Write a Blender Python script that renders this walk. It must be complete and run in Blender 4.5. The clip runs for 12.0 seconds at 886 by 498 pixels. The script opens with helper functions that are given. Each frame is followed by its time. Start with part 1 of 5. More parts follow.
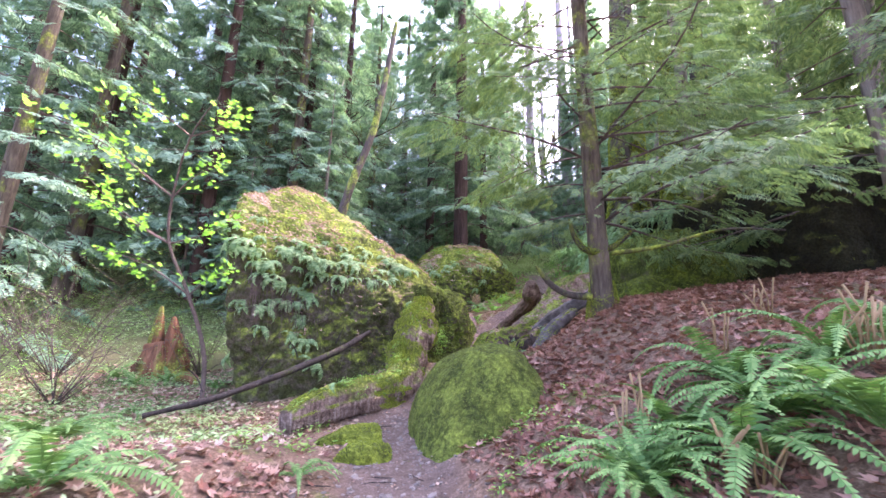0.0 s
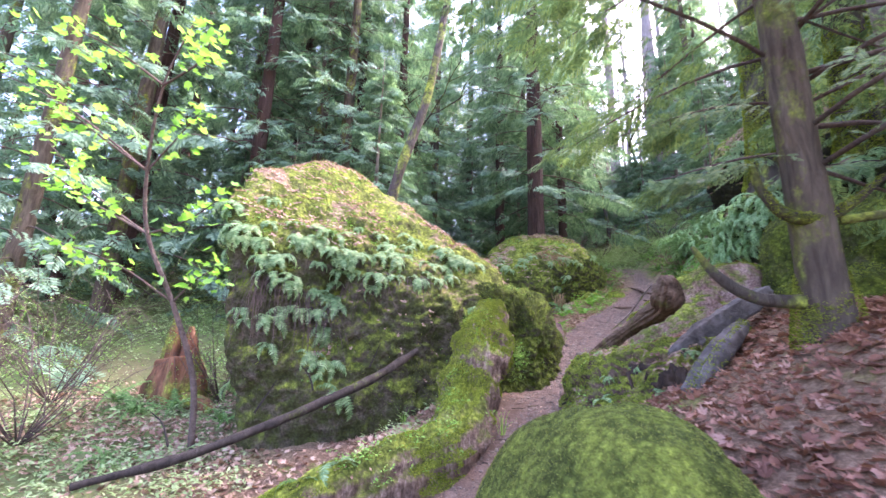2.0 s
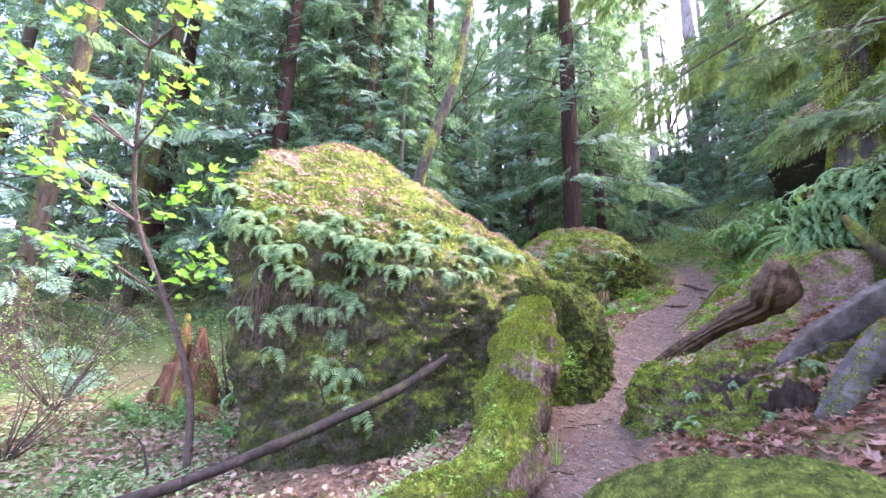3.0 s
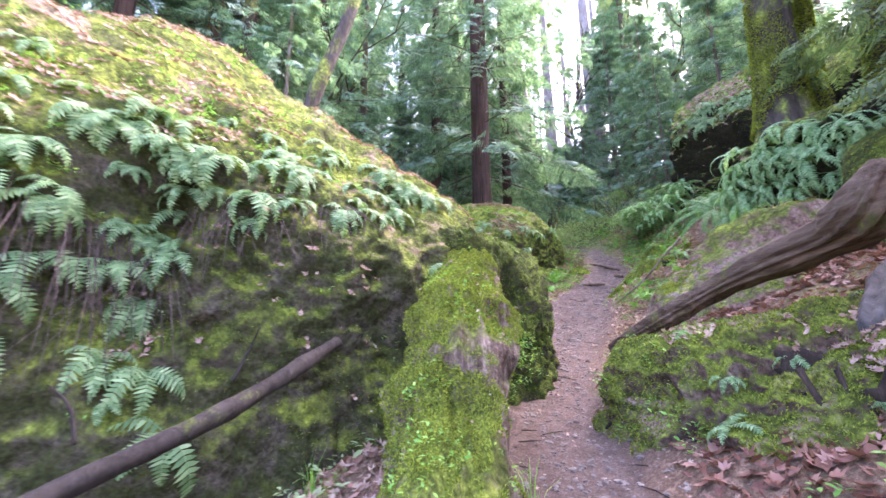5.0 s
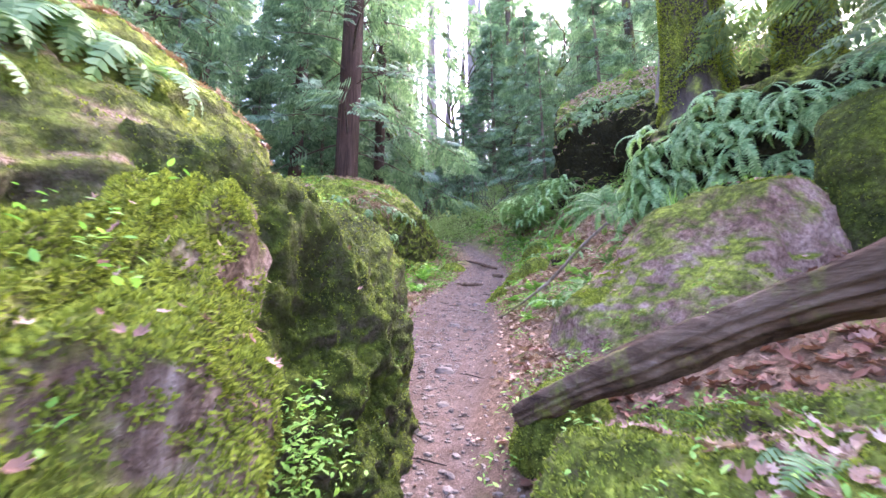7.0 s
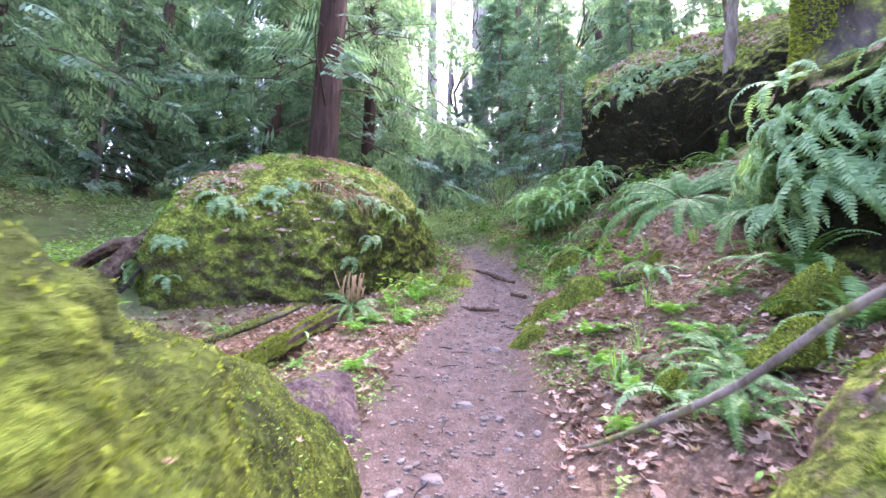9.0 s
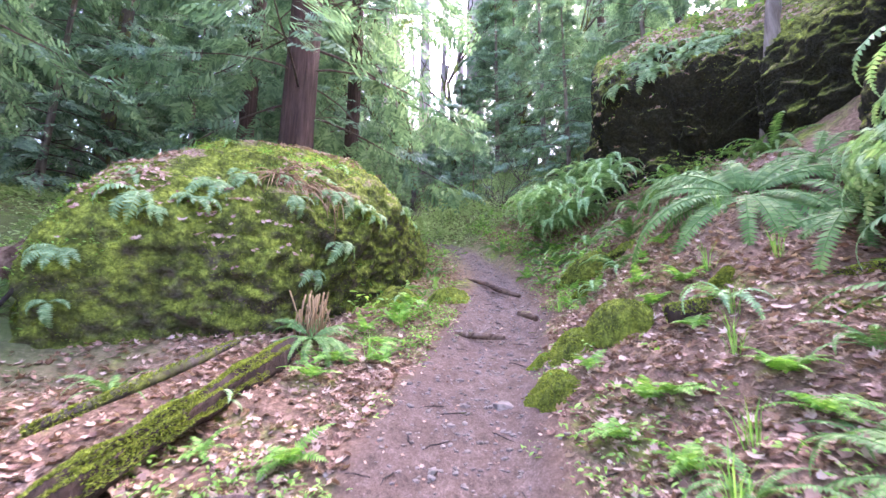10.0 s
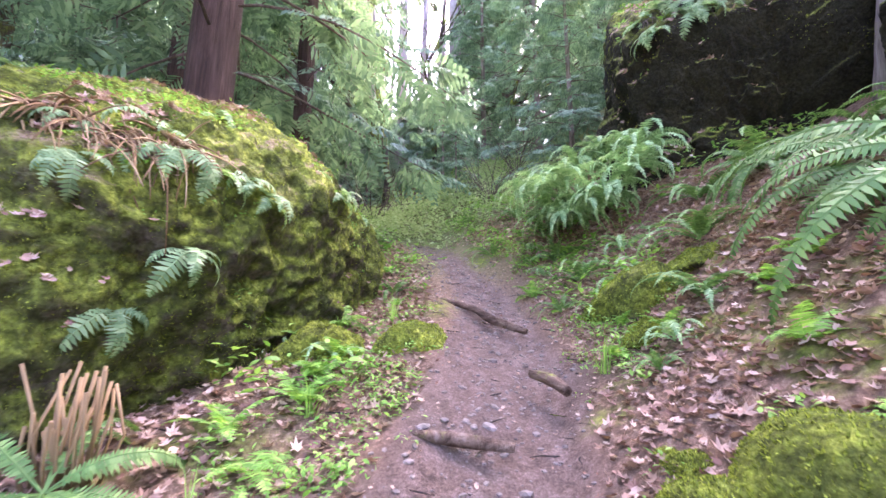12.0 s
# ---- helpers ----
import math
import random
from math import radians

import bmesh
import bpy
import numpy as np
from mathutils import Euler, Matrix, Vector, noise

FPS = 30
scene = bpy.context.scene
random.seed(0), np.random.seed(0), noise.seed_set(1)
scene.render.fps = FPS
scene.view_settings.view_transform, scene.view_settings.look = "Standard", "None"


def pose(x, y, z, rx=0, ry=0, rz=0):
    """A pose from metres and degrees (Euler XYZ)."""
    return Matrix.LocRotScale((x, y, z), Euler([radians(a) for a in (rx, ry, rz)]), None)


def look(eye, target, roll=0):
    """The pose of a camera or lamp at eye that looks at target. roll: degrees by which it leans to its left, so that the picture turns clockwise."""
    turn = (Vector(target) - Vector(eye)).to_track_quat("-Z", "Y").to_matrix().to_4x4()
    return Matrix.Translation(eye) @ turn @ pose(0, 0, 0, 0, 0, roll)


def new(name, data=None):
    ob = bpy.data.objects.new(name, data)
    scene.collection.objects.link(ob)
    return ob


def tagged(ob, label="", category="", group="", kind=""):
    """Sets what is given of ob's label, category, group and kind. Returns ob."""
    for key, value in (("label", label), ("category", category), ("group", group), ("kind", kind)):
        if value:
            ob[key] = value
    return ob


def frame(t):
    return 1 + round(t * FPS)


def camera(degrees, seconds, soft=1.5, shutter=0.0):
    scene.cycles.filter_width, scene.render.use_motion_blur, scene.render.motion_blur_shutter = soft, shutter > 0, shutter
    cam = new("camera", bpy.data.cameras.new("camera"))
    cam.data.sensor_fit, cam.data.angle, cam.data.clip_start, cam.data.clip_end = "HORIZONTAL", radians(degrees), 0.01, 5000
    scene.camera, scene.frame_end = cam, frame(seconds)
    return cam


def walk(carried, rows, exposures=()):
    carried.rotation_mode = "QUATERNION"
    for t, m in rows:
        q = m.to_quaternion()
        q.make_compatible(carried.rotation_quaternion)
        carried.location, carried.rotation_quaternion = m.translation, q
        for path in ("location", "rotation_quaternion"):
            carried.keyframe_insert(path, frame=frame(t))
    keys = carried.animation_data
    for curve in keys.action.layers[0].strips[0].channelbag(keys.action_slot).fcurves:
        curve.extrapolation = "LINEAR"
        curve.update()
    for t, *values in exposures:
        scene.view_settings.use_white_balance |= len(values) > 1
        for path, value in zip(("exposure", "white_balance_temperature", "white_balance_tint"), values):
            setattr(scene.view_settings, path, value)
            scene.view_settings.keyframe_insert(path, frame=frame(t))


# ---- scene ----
cam = camera(91.8, 12.0, shutter=0.22)
PATH = [
    (0, (0.004, -0.059, 1.628), (0.009, 1.881, 2.114), 1.0),
    (0.5, (0.084, 0.622, 1.718), (0.076, 2.563, 2.2), 0.8),
    (1, (0.103, 1.307, 1.835), (0.042, 3.248, 2.312), 1.0),
    (1.5, (0.037, 1.983, 1.969), (-0.105, 3.921, 2.442), 1.2),
    (2, (-0.044, 2.645, 2.09), (-0.368, 4.562, 2.558), 1.7),
    (2.5, (-0.147, 3.164, 2.114), (-0.583, 5.06, 2.58), 1.9),
    (2.7, (-0.198, 3.351, 2.136), (-0.651, 5.243, 2.601), 1.9),
    (4.3, (-0.683, 4.872, 2.21), (-1.0, 6.794, 2.664), 0.4),
    (4.5, (-0.717, 5.085, 2.143), (-0.944, 7.019, 2.595), 0.1),
    (5, (-0.703, 5.685, 2.052), (-0.682, 7.635, 2.498), -0.4),
    (5.5, (-0.598, 6.315, 2.103), (-0.266, 8.238, 2.539), 0.1),
    (6, (-0.366, 6.934, 2.187), (0.183, 8.809, 2.614), -0.0),
    (6.5, (-0.166, 7.546, 2.299), (0.428, 9.409, 2.72), -0.1),
    (6.7, (-0.096, 7.774, 2.347), (0.497, 9.637, 2.768), -0.2),
    (8.3, (0.433, 9.669, 2.824), (1.032, 11.534, 3.229), 0.8),
    (8.5, (0.521, 9.92, 2.934), (1.122, 11.784, 3.337), 0.9),
    (9, (0.734, 10.562, 3.158), (1.338, 12.426, 3.558), 0.8),
    (9.5, (0.941, 11.18, 3.338), (1.571, 13.036, 3.735), 0.8),
    (10, (1.186, 11.807, 3.574), (1.817, 13.664, 3.965), 0.6),
    (10.5, (1.454, 12.426, 3.752), (2.085, 14.283, 4.141), 0.5),
    (11, (1.724, 12.987, 3.946), (2.368, 14.841, 4.332), 0.5),
    (11.5, (1.917, 13.536, 4.039), (2.574, 15.385, 4.423), 0.5),
    (12, (2.17, 14.032, 4.161), (2.873, 15.866, 4.541), 0.3),
]
EXPOSURES = [(0, 3.75, 6350, 38), (2.5, 3.88, 6200, 37), (5.5, 4.18, 6100, 39), (8.5, 4.42, 6050, 40), (12, 4.7, 6450, 47)]
walk(cam, [(t, look(eye, target, roll)) for t, eye, target, roll in PATH], EXPOSURES)

# ---------------------------------------------------------------- world and light
world = bpy.data.worlds.new("world")
scene.world = world
world.use_nodes = True
wn = world.node_tree
sky = wn.nodes.new("ShaderNodeTexSky")
sky.sky_type = "NISHITA"
sky.sun_disc = False
sky.sun_elevation, sky.sun_rotation = radians(50), radians(60)
sky.air_density, sky.dust_density, sky.ozone_density = 1.0, 4.0, 1.0
bg = wn.nodes["Background"]
wn.links.new(sky.outputs[0], bg.inputs[0])
bg.inputs[1].default_value = 0.15
SUN = new("sun", bpy.data.lights.new("sun", "SUN"))
SUN.data.energy, SUN.data.angle, SUN.data.color = 1.0, radians(12), (1.0, 0.96, 0.9)
SUN.matrix_world = look((0, 0, 0), (-math.sin(radians(60)) * math.cos(radians(50)), -math.cos(radians(60)) * math.cos(radians(50)), -math.sin(radians(50))))

rng = np.random.default_rng(7)


# ---------------------------------------------------------------- numbers: noise, ground
def hash3(ix, iy, iz, seed):
    h = (ix * 374761393 + iy * 668265263 + iz * 2147483647 + seed * 1274126177) & 0xFFFFFFFF
    h = ((h ^ (h >> 13)) * 1274126177) & 0xFFFFFFFF
    h = ((h ^ (h >> 16)) * 2246822519) & 0xFFFFFFFF
    return ((h >> 8) & 0xFFFF) / 32767.5 - 1.0


def vnoise(p, freq=1.0, seed=0):
    """Value noise from -1 to 1 at the rows of p."""
    q = np.asarray(p, float) * freq
    i = np.floor(q).astype(np.int64)
    f = q - i
    f = f * f * (3 - 2 * f)
    out = 0
    for dx in (0, 1):
        for dy in (0, 1):
            for dz in (0, 1):
                w = (f[:, 0] if dx else 1 - f[:, 0]) * (f[:, 1] if dy else 1 - f[:, 1]) * (f[:, 2] if dz else 1 - f[:, 2])
                out = out + w * hash3(i[:, 0] + dx, i[:, 1] + dy, i[:, 2] + dz, seed)
    return out


def fnoise(p, freq=1.0, octaves=4, seed=0, rough=0.5):
    out, amp, norm = 0, 1.0, 0
    for k in range(octaves):
        out = out + amp * vnoise(p, freq * 2 ** k, seed + k * 17)
        norm += amp
        amp *= rough
    return out / norm


def smooth(x, a, b):
    t = np.clip((x - a) / (b - a), 0, 1)
    return t * t * (3 - 2 * t)


# the trail: how far ahead, where across, how high
TRAIL_Y = (-30, -8, 0, 3.9, 6, 7.5, 9, 10.6, 13, 14.9, 16, 17, 19, 21, 26, 40)
TRAIL_X = (-1, -0.2, -0.05, -0.3, -0.75, -0.2, 0.2, 0.5, 1.6, 2.4, 3.15, 3.85, 4.65, 4.95, 4.6, 5)
RISE_Y = (-30, -8, 0, 3, 6.7, 9.5, 10.5, 12.3, 13.1, 15, 16.4, 18.8, 24, 40, 90, 200)
RISE_Z = (-2, -0.5, 0.2, 0.45, 0.85, 1.42, 1.6, 2.2, 2.4, 3.05, 3.53, 4.55, 6.7, 12.0, 22, 30)
FY = np.linspace(-30, 200, 2301)
FX = np.interp(FY, TRAIL_Y, TRAIL_X)
FZ = np.interp(FY, RISE_Y, RISE_Z)
KERN = np.hanning(13) / np.hanning(13).sum()
FX[12:-12], FZ[12:-12] = np.convolve(FX, KERN, "same")[12:-12], np.convolve(FZ, KERN, "same")[12:-12]


def trail_x(y):
    return np.interp(y, FY, FX)


def ground(x, y):
    x, y = np.asarray(x, float), np.asarray(y, float)
    s = x - trail_x(y)
    z = np.interp(y, FY, FZ)
    right = np.clip(s - 0.45, 0, None)
    steep = 0.46 + 0.06 * smooth(y, 4.5, 8)
    knee = 2.8 + 1.7 * smooth(y, 10, 12)
    rise = steep * np.minimum(right, knee) + 0.2 * np.clip(right - knee, 0, 25)
    rise = rise + 0.12 * np.minimum(right, 1.5) * smooth(y, 13, 16)
    rise = rise + 2.3 * smooth(s, 4.5, 7.5) * smooth(y, 10.5, 13) * (1 - smooth(y, 22, 30))
    rise = rise + 0.6 * smooth(s, 1.6, 3.2) * smooth(y, 13.5, 15) * (1 - smooth(y, 19, 21))
    left = np.clip(-s - 0.5, 0, None)
    dip = -0.45 * smooth(left, 0.3, 2.2) * (1 - smooth(y, 10, 15)) * smooth(y, 3.5, 6.5) + 0.3 * smooth(left, 0.1, 1.2) * (1 - smooth(y, 3.5, 6)) - 0.12 * smooth(left, 0, 1) * smooth(y, 10, 15)
    far = 0.07 * np.clip(left - 8, 0, 40)
    p = np.stack([x, y, 0 * x], -1).reshape(-1, 3)
    n1 = fnoise(p, 0.35, 3, 3).reshape(x.shape)
    n2 = fnoise(p, 2.2, 3, 9).reshape(x.shape)
    off = smooth(np.abs(s), 0.35, 1.3)
    tread = -0.05 * (1 - smooth(np.abs(s), 0.2, 0.6))
    n3 = fnoise(p, 9.0, 2, 5).reshape(x.shape)
    return z + rise + dip + far + n1 * 0.22 * smooth(np.abs(s), 0.8, 3) + n2 * (0.02 + 0.07 * off) + tread + n3 * 0.008


# ---------------------------------------------------------------- meshes out of arrays
def mesh_of(name, v, t, mats, mi=None, soft=True):
    """A mesh from vertices v and triangles t."""
    v, t = np.asarray(v, np.float32), np.asarray(t, np.int32)
    me = bpy.data.meshes.new(name)
    me.vertices.add(len(v)), me.loops.add(t.size), me.polygons.add(len(t))
    me.vertices.foreach_set("co", v.ravel())
    me.loops.foreach_set("vertex_index", t.ravel())
    me.polygons.foreach_set("loop_start", np.arange(0, t.size, 3, dtype=np.int32))
    for m in mats:
        me.materials.append(m)
    if mi is not None:
        me.polygons.foreach_set("material_index", np.asarray(mi, np.int32))
    me.polygons.foreach_set("use_smooth", np.full(len(t), soft))
    me.update(calc_edges=True)
    return me


def put(name, data, at=(0, 0, 0), parent=None, label="", category="", group="", kind=""):
    ob = new(name, data)
    ob.location = at
    if parent:
        ob.parent = parent
    return tagged(ob, label, category, group, kind)


def join(parts):
    vs, ts, ms, base = [], [], [], 0
    for v, t, m in parts:
        vs.append(v), ts.append(t + base), ms.append(np.full(len(t), m) if np.isscalar(m) else m)
        base += len(v)
    return np.concatenate(vs), np.concatenate(ts), np.concatenate(ms)


def scatter(v, t, where, turn, size):
    """The template v, t repeated: places (n,3), turns (n,3,3), sizes (n,)."""
    n = len(where)
    out = np.einsum("nij,kj->nki", turn * size[:, None, None], v) + where[:, None, :]
    return out.reshape(-1, 3), (t[None] + (np.arange(n) * len(v))[:, None, None]).reshape(-1, 3)


def frames_from(x_axis, up):
    """Turns whose x runs along x_axis and whose z leans to up."""
    x = x_axis / np.linalg.norm(x_axis, axis=1, keepdims=True)
    y = np.cross(up, x)
    y /= np.linalg.norm(y, axis=1, keepdims=True) + 1e-9
    return np.stack([x, y, np.cross(x, y)], -1)


def random_turns(n, tilt=0.4, r=rng):
    a = r.uniform(0, 2 * np.pi, n)
    x = np.stack([np.cos(a), np.sin(a), r.normal(0, tilt, n)], -1)
    up = np.stack([r.normal(0, tilt, n), r.normal(0, tilt, n), np.ones(n)], -1)
    return frames_from(x, up)


def tube(points, radii, sides=8, lump=0.0, freq=3.0, seed=1, steps=0, groove=0.0):
    """A tapered, lumpy limb through the points, closed at its ends."""
    p, r = np.asarray(points, float), np.asarray(radii, float)
    if steps:
        k = np.linspace(0, len(p) - 1, steps)
        i = np.clip(k.astype(int), 0, len(p) - 2)
        f = (k - i)[:, None]
        prev, nxt = p[np.maximum(i - 1, 0)], p[np.minimum(i + 2, len(p) - 1)]
        a, b = p[i], p[i + 1]
        p2 = 0.5 * (2 * a + (b - prev) * f + (2 * prev - 5 * a + 4 * b - nxt) * f ** 2 + (3 * a - prev - 3 * b + nxt) * f ** 3)
        r = np.interp(k, np.arange(len(r)), r)
        p = p2
    d = np.gradient(p, axis=0)
    d /= np.linalg.norm(d, axis=1, keepdims=True) + 1e-9
    ref = np.array([0.3, 0.9, 0.1]) if abs(d[:, 1]).mean() < 0.7 else np.array([0.1, 0.2, 1.0])
    u = np.cross(d, ref)
    u /= np.linalg.norm(u, axis=1, keepdims=True) + 1e-9
    w = np.cross(d, u)
    a = np.linspace(0, 2 * np.pi, sides, endpoint=False)
    ring = np.cos(a)[None, :, None] * u[:, None] + np.sin(a)[None, :, None] * w[:, None]
    v = p[:, None] + ring * r[:, None, None]
    if lump or groove:
        m = fnoise(v.reshape(-1, 3), freq, 3, seed).reshape(len(p), sides)
        g = vnoise(np.stack([np.cos(a) * 5, np.sin(a) * 5, 0 * a], -1), 1.3, seed + 4)[None, :]
        v = v + ring * (r[:, None] * (lump * m + groove * g))[:, :, None]
    n = len(p)
    i, j = np.meshgrid(np.arange(n - 1), np.arange(sides), indexing="ij")
    a0, a1 = i * sides + j, i * sides + (j + 1) % sides
    b0, b1 = a0 + sides, a1 + sides
    t = np.concatenate([np.stack([a0, a1, b1], -1).reshape(-1, 3), np.stack([a0, b1, b0], -1).reshape(-1, 3)])
    v = np.concatenate([v.reshape(-1, 3), p[:1], p[-1:]])
    js = np.arange(sides)
    c0, c1 = n * sides, n * sides + 1
    t = np.concatenate([t, np.stack([0 * js + c0, (js + 1) % sides, js], -1), np.stack([0 * js + c1, (n - 1) * sides + js, (n - 1) * sides + (js + 1) % sides], -1)])
    return v, t


# ---------------------------------------------------------------- materials
def material(name, rough=0.8, spec=0.3):
    m = bpy.data.materials.new(name)
    m.use_nodes = True
    b = m.node_tree.nodes["Principled BSDF"]
    b.inputs["Roughness"].default_value = rough
    b.inputs["Specular IOR Level"].default_value = spec
    return m, m.node_tree, b


def noise_node(nt, scale, detail=4, rough=0.6, stretch=None, distortion=0.0):
    n = nt.nodes.new("ShaderNodeTexNoise")
    n.inputs["Scale"].default_value, n.inputs["Detail"].default_value = scale, detail
    n.inputs["Roughness"].default_value, n.inputs["Distortion"].default_value = rough, distortion
    co = nt.nodes.new("ShaderNodeTexCoord")
    mp = nt.nodes.new("ShaderNodeMapping")
    if stretch:
        mp.inputs["Scale"].default_value = stretch
    nt.links.new(co.outputs["Object"], mp.inputs[0])
    nt.links.new(mp.outputs[0], n.inputs["Vector"])
    return n.outputs["Fac"]


def ramp(nt, fac, stops):
    r = nt.nodes.new("ShaderNodeValToRGB")
    nt.links.new(fac, r.inputs[0])
    while len(r.color_ramp.elements) < len(stops):
        r.color_ramp.elements.new(0.5)
    for e, (at, c) in zip(r.color_ramp.elements, stops):
        e.position, e.color = at, (*c, 1) if len(c) == 3 else c
    return r.outputs[0]


def mix(nt, fac, a, b, how="MIX"):
    m = nt.nodes.new("ShaderNodeMix")
    m.data_type, m.blend_type = "RGBA", how
    for sock, v in ((m.inputs[0], fac), (m.inputs[6], a), (m.inputs[7], b)):
        if isinstance(v, (int, float)):
            sock.default_value = v
        elif isinstance(v, tuple):
            sock.default_value = (*v, 1)
        else:
            nt.links.new(v, sock)
    return m.outputs[2]


def calc(nt, op, a, b=0.0, clamp=False):
    m = nt.nodes.new("ShaderNodeMath")
    m.operation, m.use_clamp = op, clamp
    for sock, v in zip(m.inputs, (a, b)):
        if isinstance(v, (int, float)):
            sock.default_value = v
        else:
            nt.links.new(v, sock)
    return m.outputs[0]


def bump(nt, b, height, strength=0.5, dist=0.02):
    n = nt.nodes.new("ShaderNodeBump")
    n.inputs["Strength"].default_value, n.inputs["Distance"].default_value = strength, dist
    nt.links.new(height, n.inputs["Height"])
    nt.links.new(n.outputs[0], b.inputs["Normal"])


def up_factor(nt):
    g = nt.nodes.new("ShaderNodeNewGeometry")
    s = nt.nodes.new("ShaderNodeSeparateXYZ")
    nt.links.new(g.outputs["Normal"], s.inputs[0])
    return s.outputs[2]


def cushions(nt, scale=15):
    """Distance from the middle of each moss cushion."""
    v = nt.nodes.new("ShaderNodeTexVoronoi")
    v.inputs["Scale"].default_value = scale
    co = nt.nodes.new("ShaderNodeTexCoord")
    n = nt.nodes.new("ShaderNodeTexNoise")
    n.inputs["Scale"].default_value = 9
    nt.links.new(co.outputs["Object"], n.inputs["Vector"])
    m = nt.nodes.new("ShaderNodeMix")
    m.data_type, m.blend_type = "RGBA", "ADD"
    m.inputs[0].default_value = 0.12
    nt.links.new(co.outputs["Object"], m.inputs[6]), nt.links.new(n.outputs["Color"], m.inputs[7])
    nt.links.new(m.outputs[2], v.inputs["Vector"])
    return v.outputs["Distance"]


MOSS_DARK, MOSS_MID, MOSS_BRIGHT = (0.06, 0.075, 0.018), (0.16, 0.205, 0.036), (0.34, 0.415, 0.068)


def moss_colour(nt):
    c = ramp(nt, noise_node(nt, 2.6, 6, 0.7), [(0.3, MOSS_DARK), (0.46, MOSS_MID), (0.62, MOSS_BRIGHT), (0.8, (0.2, 0.22, 0.03))])
    f = ramp(nt, noise_node(nt, 45, 3, 0.7), [(0.3, (0.45, 0.45, 0.4)), (0.7, (1.25, 1.25, 1.1))])
    c = mix(nt, 1.0, c, f, "MULTIPLY")
    # Colour darkens towards cushion edges: shade of the gaps painted in.
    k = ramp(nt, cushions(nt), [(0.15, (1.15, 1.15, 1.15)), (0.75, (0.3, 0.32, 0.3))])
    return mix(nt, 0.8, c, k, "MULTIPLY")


def mossy(name, under, cover=0.5, under_scale=5.0, litter=0.0, tint=(1, 1, 1), patch=2.6, stretch=None):
    """Rock or wood (colours in under) with moss on what faces up. cover: how much of it."""
    m, nt, b = material(name, 0.92, 0.15)
    rock = ramp(nt, noise_node(nt, under_scale, 8, 0.7, stretch), under)
    spots = ramp(nt, noise_node(nt, 30, 4), [(0.35, (0.55, 0.52, 0.5)), (0.65, (1.2, 1.2, 1.2))])
    rock = mix(nt, 1.0, rock, spots, "MULTIPLY")
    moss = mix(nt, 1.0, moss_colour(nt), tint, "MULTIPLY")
    up = calc(nt, "MULTIPLY", up_factor(nt), 0.95)
    f = calc(nt, "ADD", up, calc(nt, "MULTIPLY", calc(nt, "SUBTRACT", noise_node(nt, 1.9, 7, 0.8), 0.5), patch))
    f = calc(nt, "MULTIPLY", calc(nt, "ADD", f, cover - 0.55), 2.0, True)
    col = mix(nt, f, rock, moss)
    if litter:
        lf = calc(nt, "MULTIPLY", calc(nt, "SUBTRACT", noise_node(nt, 1.1, 5, 0.7), 0.62 - litter * 0.2), 9.0, True)
        lf = calc(nt, "MULTIPLY", lf, calc(nt, "MULTIPLY", calc(nt, "SUBTRACT", up_factor(nt), 0.35), 4.0, True))
        brown = ramp(nt, noise_node(nt, 38, 4, 0.8), [(0.3, (0.06, 0.035, 0.025)), (0.5, (0.27, 0.17, 0.13)), (0.7, (0.45, 0.34, 0.3))])
        col = mix(nt, lf, col, brown)
    nt.links.new(col, b.inputs["Base Color"])
    bump(nt, b, calc(nt, "ADD", noise_node(nt, 60, 4, 0.8), calc(nt, "SUBTRACT", calc(nt, "MULTIPLY", noise_node(nt, 14, 4, 0.7), 2.0), cushions(nt))), 0.9, 0.035)
    return m


def leafy(name, stops, rough=0.55, through_light=0.35, spec=0.3, big=1.2):
    """Leaves: each its own shade, some light passes through."""
    m, nt, b = material(name, rough, spec)
    g = nt.nodes.new("ShaderNodeNewGeometry")
    mixv = calc(nt, "ADD", calc(nt, "MULTIPLY", g.outputs["Random Per Island"], 0.6), calc(nt, "MULTIPLY", noise_node(nt, big, 3), 0.5))
    col = ramp(nt, mixv, stops)
    nt.links.new(col, b.inputs["Base Color"])
    tr = nt.nodes.new("ShaderNodeBsdfTranslucent")
    nt.links.new(mix(nt, 1.0, col, (1.2, 1.3, 0.7), "MULTIPLY"), tr.inputs[0])
    ms = nt.nodes.new("ShaderNodeMixShader")
    ms.inputs[0].default_value = through_light
    nt.links.new(b.outputs[0], ms.inputs[1]), nt.links.new(tr.outputs[0], ms.inputs[2])
    nt.links.new(ms.outputs[0], nt.nodes["Material Output"].inputs[0])
    return m


def barky(name, stops, scale=9, stretch=(1, 1, 0.12), moss=0.0, strength=0.9):
    m, nt, b = material(name, 0.9, 0.2)
    n = noise_node(nt, scale, 8, 0.7, stretch, 0.4)
    col = ramp(nt, n, stops)
    col = mix(nt, 0.5, col, ramp(nt, noise_node(nt, 1.3, 4), [(0.3, (0.55, 0.55, 0.55)), (0.7, (1.3, 1.3, 1.3))]), "MULTIPLY")
    if moss:
        f = calc(nt, "MULTIPLY", calc(nt, "SUBTRACT", noise_node(nt, 2.2, 5, 0.7, (1, 1, 0.6)), 0.66 - moss * 0.3), 7.0, True)
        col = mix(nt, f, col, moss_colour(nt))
    nt.links.new(col, b.inputs["Base Color"])
    bump(nt, b, n, strength, 0.04)
    return m


